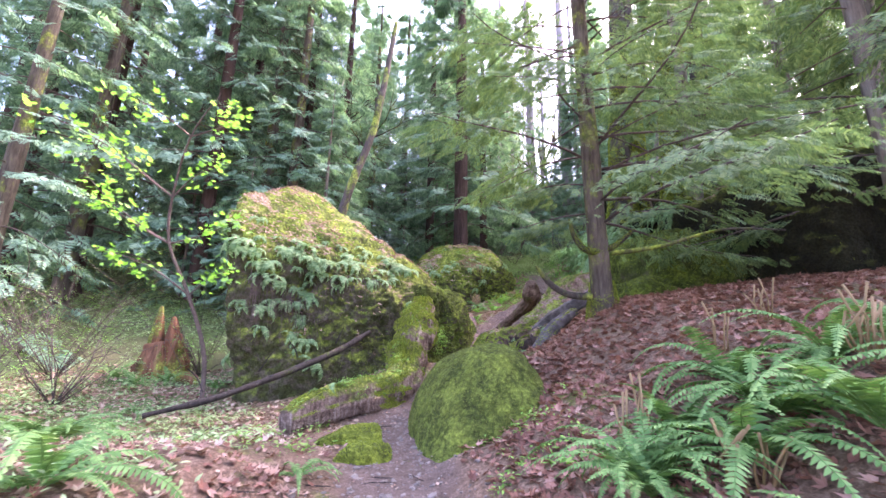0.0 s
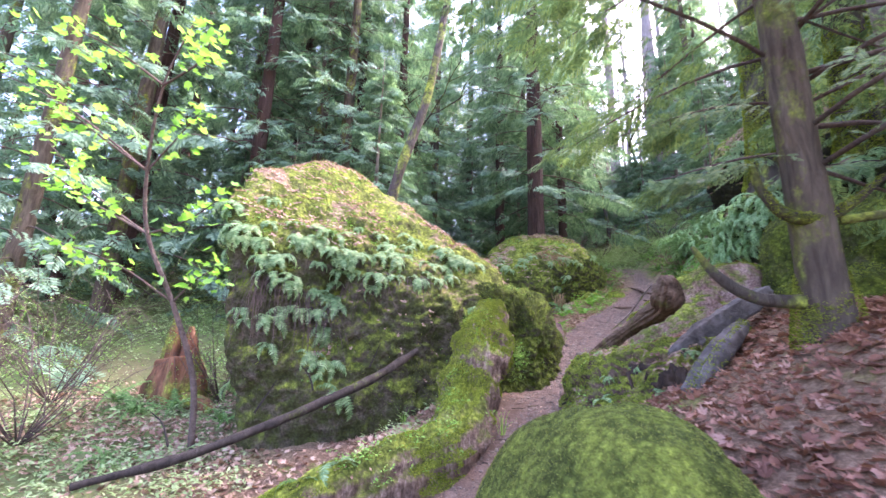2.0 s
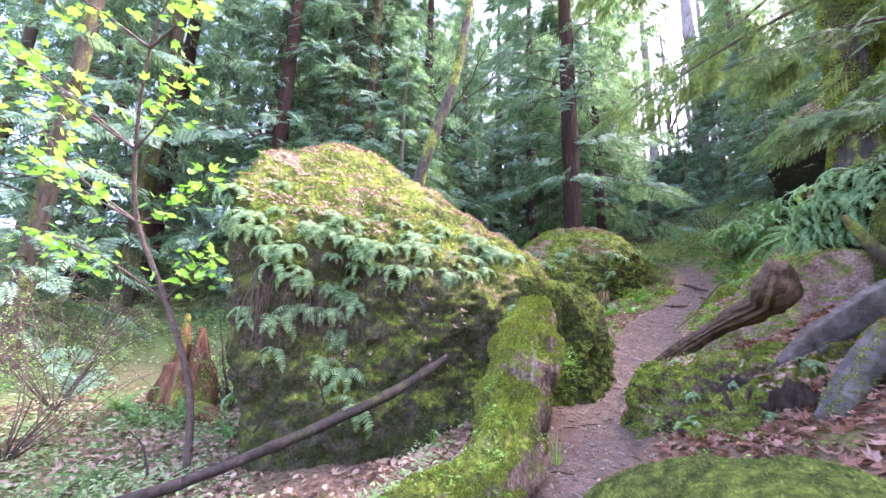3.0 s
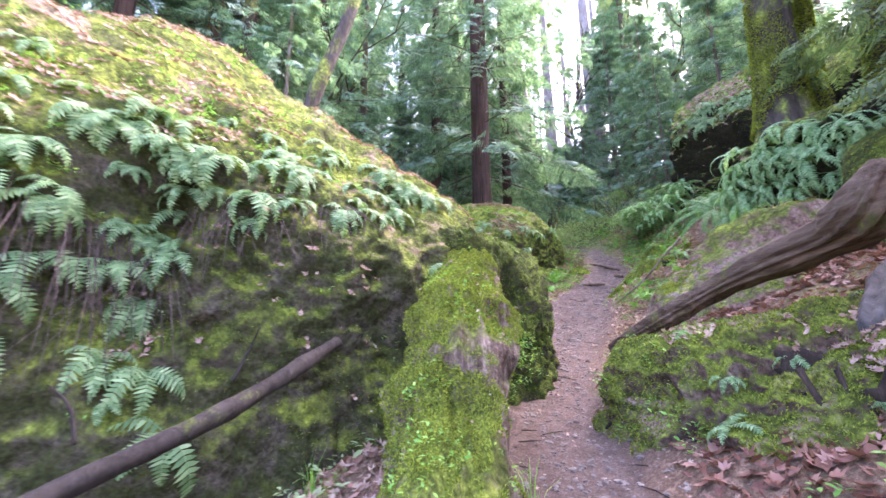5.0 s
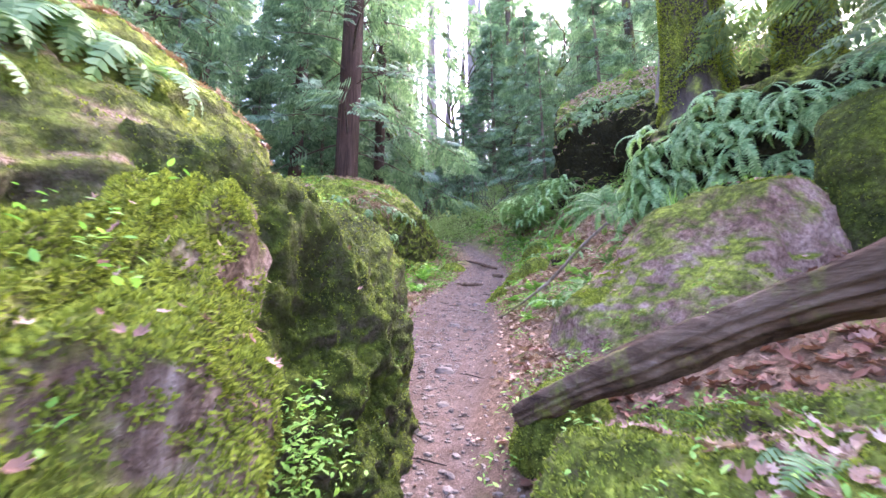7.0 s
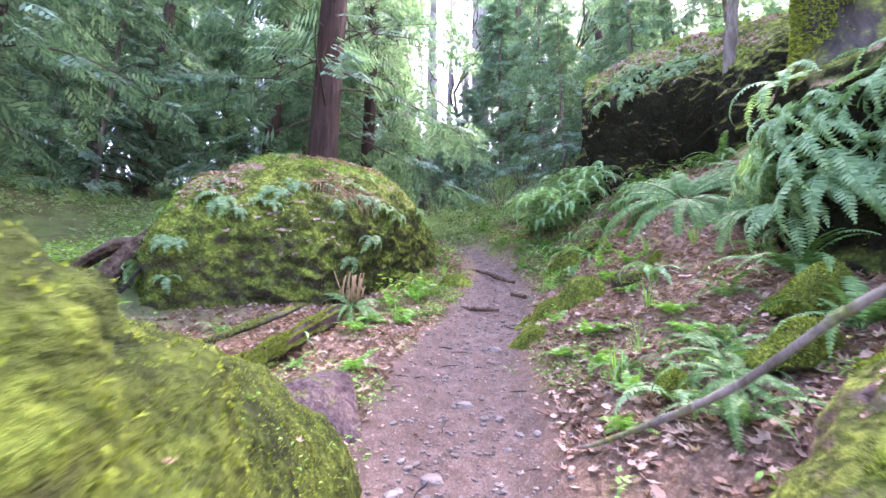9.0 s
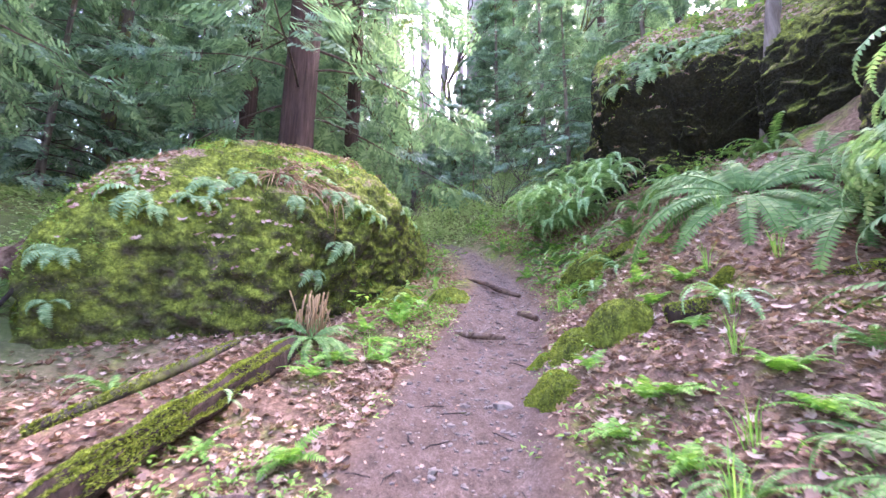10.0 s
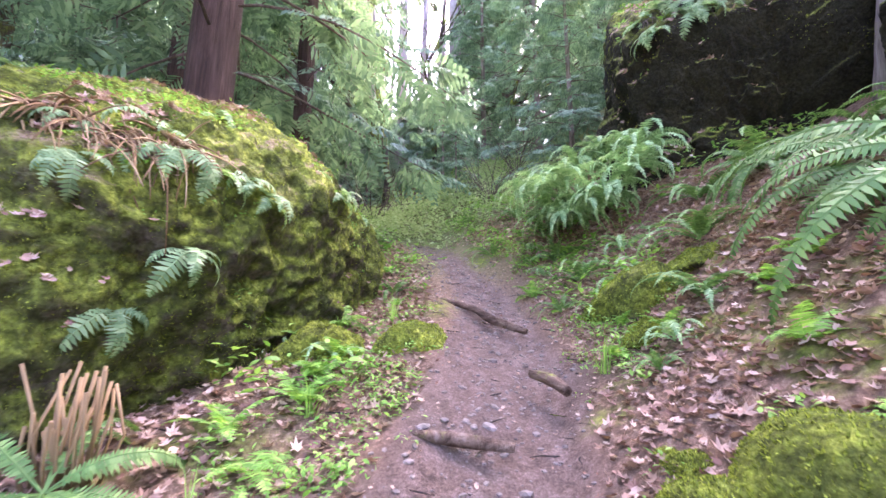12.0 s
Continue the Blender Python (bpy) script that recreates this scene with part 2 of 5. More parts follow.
ROCK = [(0.25, (0.028, 0.028, 0.012)), (0.45, (0.055, 0.065, 0.02)), (0.6, (0.1, 0.085, 0.06)), (0.8, (0.2, 0.175, 0.15))]
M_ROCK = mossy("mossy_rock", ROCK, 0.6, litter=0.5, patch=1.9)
# Low tint paints the shade of gaps between tufts into the moss base.
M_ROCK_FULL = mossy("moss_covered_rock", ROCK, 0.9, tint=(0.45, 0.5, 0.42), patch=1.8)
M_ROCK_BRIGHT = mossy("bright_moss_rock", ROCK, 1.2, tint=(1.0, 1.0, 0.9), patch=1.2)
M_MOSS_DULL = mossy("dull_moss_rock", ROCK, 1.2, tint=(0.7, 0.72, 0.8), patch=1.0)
# Dark rock, deepened further: shade under overhang and trees is in the colour.
M_ROCK_SHADED = mossy("dark_rock_with_shade", [(0.3, (0.01, 0.009, 0.004)), (0.55, (0.022, 0.021, 0.009)), (0.8, (0.05, 0.048, 0.024))], 0.4, 2.5, litter=0.5, patch=1.2)
M_ROCK_RED = mossy("pink_rock", [(0.3, (0.1, 0.055, 0.045)), (0.46, (0.3, 0.19, 0.155)), (0.7, (0.48, 0.36, 0.32))], 0.42, 2.6, litter=0.2, patch=2.2)
M_ROCK_BARE = mossy("bare_rock", [(0.3, (0.06, 0.04, 0.04)), (0.5, (0.17, 0.12, 0.115)), (0.75, (0.27, 0.19, 0.16))], -0.3, 3.5)
M_ROTTEN = mossy("rotten_wood", [(0.3, (0.05, 0.03, 0.02)), (0.5, (0.2, 0.14, 0.11)), (0.72, (0.42, 0.34, 0.3))], 0.33, 22.0, stretch=(1, 0.12, 0.12))
M_MOUND = mossy("litter_mound", [(0.3, (0.04, 0.025, 0.017)), (0.5, (0.12, 0.08, 0.06)), (0.72, (0.26, 0.19, 0.16))], 0.72, 7.0, 0.7)
M_ROCK_GREEN = mossy("green_rock", ROCK, 1.0, litter=0.4, patch=1.3)
M_STICK = barky("dark_branch_bark", [(0.3, (0.014, 0.011, 0.009)), (0.6, (0.045, 0.036, 0.03)), (0.8, (0.12, 0.105, 0.09))], 14, (1, 1, 0.5), 0.25)
M_LOG = barky("grey_log_wood", [(0.3, (0.015, 0.009, 0.006)), (0.45, (0.075, 0.047, 0.03)), (0.6, (0.15, 0.105, 0.075)), (0.75, (0.25, 0.2, 0.16))], 14, (1, 0.1, 0.9), 0.25, 1.0)
M_GREY_LOG = barky("weathered_grey_wood", [(0.3, (0.03, 0.026, 0.024)), (0.5, (0.1, 0.09, 0.084)), (0.75, (0.2, 0.185, 0.18))], 12, (0.4, 0.4, 0.4), 0.3)
M_ROOT = barky("dark_rotten_root", [(0.3, (0.012, 0.008, 0.006)), (0.55, (0.045, 0.03, 0.022)), (0.8, (0.13, 0.095, 0.075))], 12, (1, 1, 0.3), 0.1, 1.0)
M_CEDAR = barky("red_cedar_bark", [(0.3, (0.02, 0.012, 0.009)), (0.55, (0.065, 0.038, 0.03)), (0.8, (0.125, 0.08, 0.065))], 16, (1, 1, 0.06))
M_HEM_BARK = barky("brown_hemlock_bark", [(0.3, (0.035, 0.025, 0.018)), (0.55, (0.1, 0.08, 0.06)), (0.8, (0.18, 0.15, 0.115))], 14, (1, 1, 0.15), 0.5)
M_FIR = barky("grey_fir_bark", [(0.3, (0.07, 0.055, 0.04)), (0.55, (0.19, 0.16, 0.13)), (0.8, (0.3, 0.26, 0.22))], 11, (1, 1, 0.12), 0.3)
M_MAPLE = barky("mossy_maple_bark", [(0.3, (0.02, 0.016, 0.012)), (0.6, (0.075, 0.062, 0.05)), (0.8, (0.16, 0.14, 0.115))], 9, (1, 1, 0.3), 0.62)
M_PALE = barky("pale_trunk_bark", [(0.3, (0.2, 0.17, 0.16)), (0.6, (0.34, 0.3, 0.29)), (0.8, (0.45, 0.42, 0.4))], 8, (1, 1, 0.2))
M_STUMP = barky("orange_rotten_stump", [(0.3, (0.04, 0.018, 0.01)), (0.5, (0.17, 0.075, 0.04)), (0.75, (0.3, 0.17, 0.1))], 10, (1, 1, 0.12), 0.55)
M_TWIG = barky("thin_twig_bark", [(0.3, (0.05, 0.035, 0.03)), (0.7, (0.16, 0.12, 0.1))], 20, (1, 1, 1))
M_CEDAR_LEAF = leafy("cedar_foliage", [(0.1, (0.05, 0.1, 0.078)), (0.5, (0.125, 0.215, 0.155)), (0.9, (0.23, 0.345, 0.245))], 0.6, 0.45, 0.2, 0.5)
M_HEMLOCK = leafy("hemlock_needles", [(0.1, (0.06, 0.1, 0.05)), (0.5, (0.12, 0.19, 0.09)), (0.9, (0.22, 0.29, 0.12))], 0.6, 0.45, 0.2, 0.8)
M_FERN = leafy("sword_fern_green", [(0.1, (0.045, 0.115, 0.028)), (0.5, (0.085, 0.185, 0.052)), (0.9, (0.18, 0.3, 0.1))], 0.6, 0.3, 0.2, 2)
M_FERN_PALE = leafy("hanging_fern_green", [(0.1, (0.11, 0.2, 0.085)), (0.5, (0.2, 0.35, 0.165)), (0.9, (0.36, 0.5, 0.26))], 0.6, 0.4, 0.2, 2)
M_FERN_SMALL = leafy("licorice_fern_green", [(0.1, (0.08, 0.155, 0.06)), (0.5, (0.17, 0.28, 0.125)), (0.9, (0.32, 0.44, 0.23))], 0.6, 0.35, 0.2, 2)
M_MAPLE_LEAF = leafy("fresh_maple_leaf", [(0.1, (0.11, 0.28, 0.05)), (0.5, (0.18, 0.39, 0.07)), (0.9, (0.28, 0.49, 0.11))], 0.5, 0.5, 0.3, 2)
M_HERB = leafy("low_herb_green", [(0.1, (0.07, 0.19, 0.03)), (0.5, (0.15, 0.33, 0.06)), (0.9, (0.3, 0.5, 0.12))], 0.55, 0.4, 0.25, 1)
M_GRASS = leafy("pale_undergrowth", [(0.1, (0.12, 0.19, 0.08)), (0.5, (0.24, 0.34, 0.16)), (0.9, (0.36, 0.44, 0.26))], 0.7, 0.4, 0.15, 0.3)
M_MOSS = leafy("moss_tufts", [(0.15, (0.04, 0.05, 0.012)), (0.5, (0.145, 0.185, 0.028)), (0.85, (0.32, 0.385, 0.06))], 0.85, 0.3, 0.1, 7)
M_MOSS_DULL_TUFT = leafy("dull_moss_tufts", [(0.15, (0.06, 0.066, 0.02)), (0.5, (0.135, 0.155, 0.042)), (0.85, (0.235, 0.265, 0.07))], 0.9, 0.2, 0.1, 1.5)
M_LITTER = leafy("dead_maple_leaves", [(0.1, (0.09, 0.045, 0.035)), (0.35, (0.21, 0.12, 0.085)), (0.6, (0.34, 0.225, 0.165)), (0.9, (0.46, 0.35, 0.28))], 0.7, 0.15, 0.25, 1)
M_LITTER_RED = leafy("red_brown_dead_leaves", [(0.1, (0.07, 0.03, 0.022)), (0.4, (0.17, 0.075, 0.05)), (0.7, (0.28, 0.14, 0.1)), (0.95, (0.4, 0.26, 0.21))], 0.7, 0.15, 0.25, 1)
# Paler and bluer than the near crowns: distance haze put into the leaf colour.
M_FAR_HAZE = leafy("hazy_far_foliage", [(0.1, (0.11, 0.17, 0.14)), (0.5, (0.2, 0.28, 0.23)), (0.9, (0.3, 0.4, 0.33))], 0.8, 0.4, 0.1, 0.15)
M_DRY = leafy("dry_fern_stalk", [(0.1, (0.08, 0.045, 0.02)), (0.5, (0.19, 0.12, 0.055)), (0.9, (0.31, 0.23, 0.12))], 0.7, 0.1, 0.2, 1)


def ground_material():
    m, nt, b = material("forest_floor", 0.95, 0.15)
    at = nt.nodes.new("ShaderNodeAttribute")
    at.attribute_name = "tread"
    tread = at.outputs["Fac"]
    dirt = ramp(nt, noise_node(nt, 7, 8, 0.75), [(0.3, (0.07, 0.048, 0.036)), (0.5, (0.135, 0.097, 0.076)), (0.72, (0.215, 0.16, 0.132))])
    crumbs = ramp(nt, noise_node(nt, 55, 4, 0.8), [(0.38, (0.6, 0.58, 0.56)), (0.6, (1.1, 1.1, 1.1)), (0.72, (1.9, 1.75, 1.7))])
    dirt = mix(nt, 1.0, dirt, crumbs, "MULTIPLY")
    duff = ramp(nt, noise_node(nt, 26, 6, 0.8), [(0.3, (0.045, 0.027, 0.02)), (0.5, (0.15, 0.095, 0.06)), (0.7, (0.33, 0.225, 0.16))])
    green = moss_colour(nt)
    gf = calc(nt, "MULTIPLY", calc(nt, "SUBTRACT", noise_node(nt, 0.9, 6, 0.7), 0.55), 8.0, True)
    at2 = nt.nodes.new("ShaderNodeAttribute")
    at2.attribute_name = "green"
    field = ramp(nt, noise_node(nt, 3, 6, 0.7), [(0.3, (0.04, 0.07, 0.02)), (0.6, (0.11, 0.17, 0.05)), (0.8, (0.18, 0.13, 0.08))])
    off = mix(nt, at2.outputs["Fac"], mix(nt, gf, duff, green), field)
    nt.links.new(mix(nt, tread, off, dirt), b.inputs["Base Color"])
    bump(nt, b, calc(nt, "ADD", noise_node(nt, 60, 5, 0.8), noise_node(nt, 12, 4, 0.7)), 0.7, 0.025)
    return m


M_GROUND = ground_material()


# ---------------------------------------------------------------- ground: one sheet to the horizon
def build_ground():
    nx, ny = 250, 430
    a = np.linspace(-1, 1, nx)
    gx = np.sign(a) * (np.abs(a) * 6 + 300 * np.abs(a) ** 5.5) + 1.0
    k = np.linspace(0, 1, ny)
    gy = -6 + 34 * k + 0.0 * k
    gy = np.concatenate([[-250, -120, -60, -30, -18, -12, -9], gy, 28 + 380 * np.linspace(0.02, 1, 60) ** 2.2])
    xs, ys = np.meshgrid(gx, gy)
    xs = xs + trail_x(ys) * np.exp(-np.abs(xs - 1) / 8)
    zs = ground(xs, ys)
    n, m = xs.shape
    i, j = np.meshgrid(np.arange(n - 1), np.arange(m - 1), indexing="ij")
    a0 = i * m + j
    t = np.concatenate([np.stack([a0, a0 + 1, a0 + m + 1], -1).reshape(-1, 3), np.stack([a0, a0 + m + 1, a0 + m], -1).reshape(-1, 3)])
    v = np.stack([xs, ys, zs], -1).reshape(-1, 3)
    me = mesh_of("ground", v, t, [M_GROUND])
    s = np.abs(v[:, 0] - trail_x(v[:, 1]))
    w = 0.52 + 0.18 * smooth(v[:, 1], 11, 14) - 0.36 * smooth(v[:, 1], 16, 20) + 0.16 * fnoise(v, 1.6, 4, 21)
    tread = (1 - smooth(s, w - 0.14, w + 0.12)) * (1 - smooth(v[:, 1], 21, 22.5))
    me.attributes.new("tread", "FLOAT", "POINT").data.foreach_set("value", tread.astype(np.float32))
    sl = v[:, 0] - trail_x(v[:, 1])
    green = np.clip(smooth(-sl, 2.6, 5) * smooth(v[:, 1], 4.5, 8) + smooth(v[:, 1], 18, 23) * 0.8, 0, 1) * (0.75 + 0.5 * fnoise(v, 0.7, 3, 31))
    me.attributes.new("green", "FLOAT", "POINT").data.foreach_set("value", np.clip(green, 0, 1).astype(np.float32))
    return put("ground", me, kind="structure", label="sloping forest floor of dirt trail, dead leaves and moss", category="ground")


build_ground()


# ---------------------------------------------------------------- boulders
def ico(level):
    bm = bmesh.new()
    bmesh.ops.create_icosphere(bm, subdivisions=level, radius=1)
    bm.verts.ensure_lookup_table()
    v = np.array([q.co[:] for q in bm.verts])
    t = np.array([[q.index for q in f.verts] for f in bm.faces])
    bm.free()
    return v, t


ICO = {k: ico(k) for k in (4, 5, 6, 7)}


def rock_shape(centre, planes, level=6, sharp=12, rough=0.1, seed=1, lumps=0.035, squash=(1, 1, 1), clumps=0.0, dents=()):
    """A rock bounded by planes (normal, distance from its centre), edges rounded, surface broken up."""
    d, t = ICO[level]
    d = d * squash
    d = d / np.linalg.norm(d, axis=1, keepdims=True)
    total = 0
    for n, dist in planes:
        n = np.asarray(n, float) / np.linalg.norm(n)
        total = total + np.clip(d @ n / dist, 0, None) ** sharp
    v = d / (total ** (1 / sharp) + 1e-6)[:, None]
    w = v + np.asarray(centre)
    v = v + d * (rough * 2.2 * fnoise(w, 0.8, 3, seed) + rough * 0.8 * fnoise(w, 2.8, 3, seed + 5))[:, None]
    v = v + d * (lumps * (0.8 - 1.7 * np.abs(vnoise(w, 4.2, seed + 8)) + 0.45 - 1.0 * np.abs(vnoise(w, 9.5, seed + 9))))[:, None]
    for way, wide, deep in dents:
        a = np.asarray(way, float) / np.linalg.norm(way)
        v = v - d * (deep * np.exp(-(1 - d @ a) / (wide * wide) * (1 + 0.6 * fnoise(w, 1.7, 2, seed + 15))))[:, None]
    if clumps:
        v = v + d * (clumps * (0.6 - 1.3 * np.abs(vnoise(w, 14, seed + 11)) - 0.7 * np.abs(vnoise(w, 31, seed + 12))))[:, None]
    return v, t


def normals_of(v, t):
    n = np.cross(v[t[:, 1]] - v[t[:, 0]], v[t[:, 2]] - v[t[:, 0]])
    area = np.linalg.norm(n, axis=1)
    return n / (area[:, None] + 1e-12), area / 2


def sample(v, t, count, keep, r=rng):
    """Random places and normals on the faces where keep is above zero (its size: how dense)."""
    n, area = normals_of(v, t)
    w = area * np.clip(keep(v[t].mean(1), n), 0, None)
    pick = r.choice(len(t), count, p=w / w.sum())
    u = r.dirichlet((1, 1, 1), count)
    return (v[t[pick]] * u[:, :, None]).sum(1), n[pick]


# moss tuft: a few short pointed blades round a point, along z
def tuft(blades=4, seed=3):
    r = np.random.default_rng(seed)
    v, t = [], []
    for k in range(blades):
        a, lean = r.uniform(0, 6.28), r.uniform(0.5, 1.3)
        d = np.array([math.cos(a) * lean, math.sin(a) * lean, 1.0])
        d /= np.linalg.norm(d)
        s = np.array([-math.sin(a), math.cos(a), 0]) * 0.26
        b = len(v)
        v += [s * -1, s, d * r.uniform(0.7, 1.2)]
        t.append([b, b + 1, b + 2])
    return np.array(v), np.array(t)


TUFT = tuft()


def moss_on(parent, v, t, count, low=0.0, size=0.017, seed=1, mat=None):
    r = np.random.default_rng(seed)
    c = np.array(parent.location)

    def keep(p, n):
        return smooth(n[:, 2] * 0.6 + 1.1 * fnoise(p + c, 1.3, 3, seed + 2), low, low + 0.25)
    p, n = sample(v, t, count, keep, r)
    x = np.cross(n, r.normal(0, 1, n.shape))
    vv, tt = scatter(TUFT[0], TUFT[1], p - n * 0.005, frames_from(x, n), r.uniform(0.6, 1.5, count) * size)
    put("moss", mesh_of("moss", vv, tt, [mat or M_MOSS], soft=False), parent=parent, kind="stuff", label="dull green moss" if mat else "yellow-green moss")


def boulder(name, centre, planes, mat, label, moss=0, low=0.0, level=6, category="boulder", tuft_size=0.017, tufts=None, **how):
    v, t = rock_shape(centre, planes, level, **how)
    ob = put(name, mesh_of(name, v, t, [mat]), centre, label=label, category=category)
    if moss:
        moss_on(ob, v, t, moss, low, tuft_size, how.get("seed", 1), tufts)
    return ob, v, t


BIG = boulder("boulder", (-2.9, 10.6, 2.6), [((-1, 0, -0.12), 1.3), ((0.4, -0.9, -0.15), 1.95), ((0, -1, -0.1), 2.35), ((0, 1, 0.1), 2.0), ((0, 0, -1), 3.0),
    ((0.477, -0.659, 0.583), 1.86), ((0.56, 0.1, 0.83), 2.3), ((0, 0.3, 0.95), 3.15), ((1, -0.2, 0), 2.5), ((-0.7, -0.1, 0.7), 2.85)], M_ROCK,
    "huge boulder with moss, small ferns and leaf litter on top", 48000, 0.0, seed=11, level=7, sharp=16, lumps=0.05, clumps=0.035, tuft_size=0.013, dents=(((0.1, -2.1, 0.45), 0.11, 0.55), ((-0.05, -2.1, -0.3), 0.13, 0.3), ((0.9, -1.9, 0.1), 0.12, 0.15), ((1.9, -1.3, -0.4), 0.16, 0.2)))
MID = boulder("boulder", (-0.3, 11.0, 2.0), [((0.97, -0.25, 0.1), 0.9), ((0.6, -0.8, 0.05), 0.86), ((0.1, 0, 1), 1.25), ((0.6, 0, 0.8), 1.33), ((0, 1, 0.2), 2.4),
    ((-1, 0, 0), 1.6), ((0, 0, -1), 1.6), ((0, -1, 0.1), 1.3)], M_ROCK_FULL, "moss-covered boulder beside the dirt trail", 85000, -0.3, tuft_size=0.012, seed=23, level=7, clumps=0.035, lumps=0.06, rough=0.14)
SECOND = boulder("boulder", (1.0, 18.8, 4.6), [((0.1, -1, -0.2), 2.3), ((0.75, -0.62, -0.25), 1.62), ((0, 0, 1), 2.0), ((0, -0.6, 0.8), 1.8), ((0.45, -0.6, 0.66), 1.85), ((-0.6, -0.3, 0.74), 2.15), ((-1, 0, 0), 2.2),
    ((0, 1, 0.1), 2.2), ((0, 0, -1), 2.0), ((0.7, -0.15, 0.7), 2.05), ((1, 0.1, 0), 2.5)], M_ROCK_GREEN, "broad mossy boulder with leaf litter and small ferns on top", 60000, -0.45, seed=37, level=7, sharp=9, lumps=0.06, clumps=0.04, tuft_size=0.014)
FRONT = boulder("mossy_rock", (0.62, 5.62, 0.95), [((-0.75, -0.35, 0.55), 0.76), ((0.05, 0.1, 1), 0.87), ((0.85, -0.1, 0.5), 0.86), ((0, -0.85, 0.5), 0.9), ((0, 1, 0.4), 0.9), ((0, 0, -1), 0.8), ((-1, 0, 0), 1.05), ((1, 0, 0), 1.0)],
    M_MOSS_DULL, "smooth rounded rock under dull green moss beside the trail", 34000, -0.6, tufts=M_MOSS_DULL_TUFT, tuft_size=0.013, seed=41, rough=0.06, lumps=0.012, sharp=5, category="rock")
for at, sc, sd in (((5.2, 9.4, 3.55), 1.05, 51), ((4.2, 8.6, 2.6), 0.7, 53)):
    boulder("mossy_rock", at, [((-1, -0.2, 0.1), sc), ((0, -1, 0.2), sc * 0.9), ((1, 0, 0), sc), ((0, 1, 0), sc), ((0, 0, 1), sc * 0.95), ((0, 0, -1), sc), ((-0.6, -0.3, 0.7), sc), ((0.5, -0.4, 0.7), sc)],
            M_ROCK_FULL, "rounded rock thick with bright moss on the leaf-covered bank", 6000, -0.3, seed=sd, sharp=6, level=5, category="rock")
boulder("boulder", (8.1, 8.4, 3.7), [((-1, -0.3, 0), 1.7), ((0, -1, 0), 1.5), ((1, 0, 0), 2.5), ((0, 1, 0), 2), ((0, 0, 1), 1.7), ((0, 0, -1), 2)], M_ROCK_SHADED, "dark mossy boulder up the bank, shade painted into its colour", 2500, 0.1, seed=57)
SLAB = boulder("boulder", (3.3, 11.1, 2.5), [((-0.75, -0.35, 0.5), 0.85), ((0, 0.1, 1), 1.1), ((1, 0, 0.3), 1.8), ((0, 1, 0.1), 0.75), ((-0.5, 0.6, 0.6), 0.9), ((0, -1, 0.2), 1.0), ((-1, 0.1, 0), 1.15), ((0, 0, -1), 1.5), ((-0.4, 0, 0.9), 1.15)],
    M_ROCK_RED, "pinkish rock outcrop with moss patches at the trail edge", 40000, 0.5, seed=61, level=7, clumps=0.012)
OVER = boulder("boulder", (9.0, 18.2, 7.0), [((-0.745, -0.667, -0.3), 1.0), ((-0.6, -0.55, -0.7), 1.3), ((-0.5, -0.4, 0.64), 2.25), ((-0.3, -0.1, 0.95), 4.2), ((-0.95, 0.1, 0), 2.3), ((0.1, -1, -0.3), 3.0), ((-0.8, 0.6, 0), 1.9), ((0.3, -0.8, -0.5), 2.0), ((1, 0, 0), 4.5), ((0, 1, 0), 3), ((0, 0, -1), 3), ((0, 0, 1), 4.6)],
    M_ROCK_SHADED, "dark overhanging boulder with shade in its colour, ferns and leaf litter on top", 26000, -0.1, seed=71, rough=0.2, level=7, lumps=0.09, sharp=11, dents=(((-1.0, -1.6, 0.3), 0.2, 0.3), ((-0.2, -1.8, -0.2), 0.25, 0.35)))
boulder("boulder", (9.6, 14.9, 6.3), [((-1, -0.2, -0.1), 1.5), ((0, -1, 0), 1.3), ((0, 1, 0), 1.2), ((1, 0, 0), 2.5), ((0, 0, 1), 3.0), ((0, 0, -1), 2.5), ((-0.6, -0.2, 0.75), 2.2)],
    M_ROCK_SHADED, "dark mossy rock face, shade in its colour, beside the overhanging boulder", 12000, -0.2, seed=77, level=7, lumps=0.1, sharp=8)
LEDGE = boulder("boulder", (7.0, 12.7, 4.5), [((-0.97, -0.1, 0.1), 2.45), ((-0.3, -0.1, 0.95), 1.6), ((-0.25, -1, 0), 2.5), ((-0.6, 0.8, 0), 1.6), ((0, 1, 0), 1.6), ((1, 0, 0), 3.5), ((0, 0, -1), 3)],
    M_ROCK_SHADED, "rock ledge draped with hanging ferns", 16000, -0.2, seed=73, level=7, lumps=0.06, clumps=0.03)
CLUMP = boulder("mossy_root_mound", (1.75, 8.72, 1.55), [((-0.9, -0.2, 0.3), 0.8), ((-0.06, 0.1, 1), 0.62), ((1, 0, -0.4), 1.2), ((0.25, -1, -0.5), 0.68), ((0, 1, 0), 0.85), ((0, 0, -1), 0.7), ((-0.5, -0.4, 0.8), 0.68), ((0.1, -0.8, 0.6), 0.78)],
    M_MOUND, "mound of rotten roots with moss and dead leaves", 34000, -0.1, seed=81, level=7, sharp=9, clumps=0.02, lumps=0.09, rough=0.14, category="root mound")
STUMP = boulder("rotten_stump", (2.02, 8.2, 1.5), [((0, -1, -0.1), 0.36), ((-0.8, -0.6, 0), 0.5), ((1, -0.2, 0), 0.6), ((0, 0, 1), 0.42), ((0, 1, 0), 0.5), ((-1, 0, 0), 0.5), ((0, 0, -1), 0.6)],
    M_ROOT, "dark crumbling rotten stump wood under the mound", 0, 0, seed=83, level=6, lumps=0.16, clumps=0.1, rough=0.2, sharp=6, category="stump")
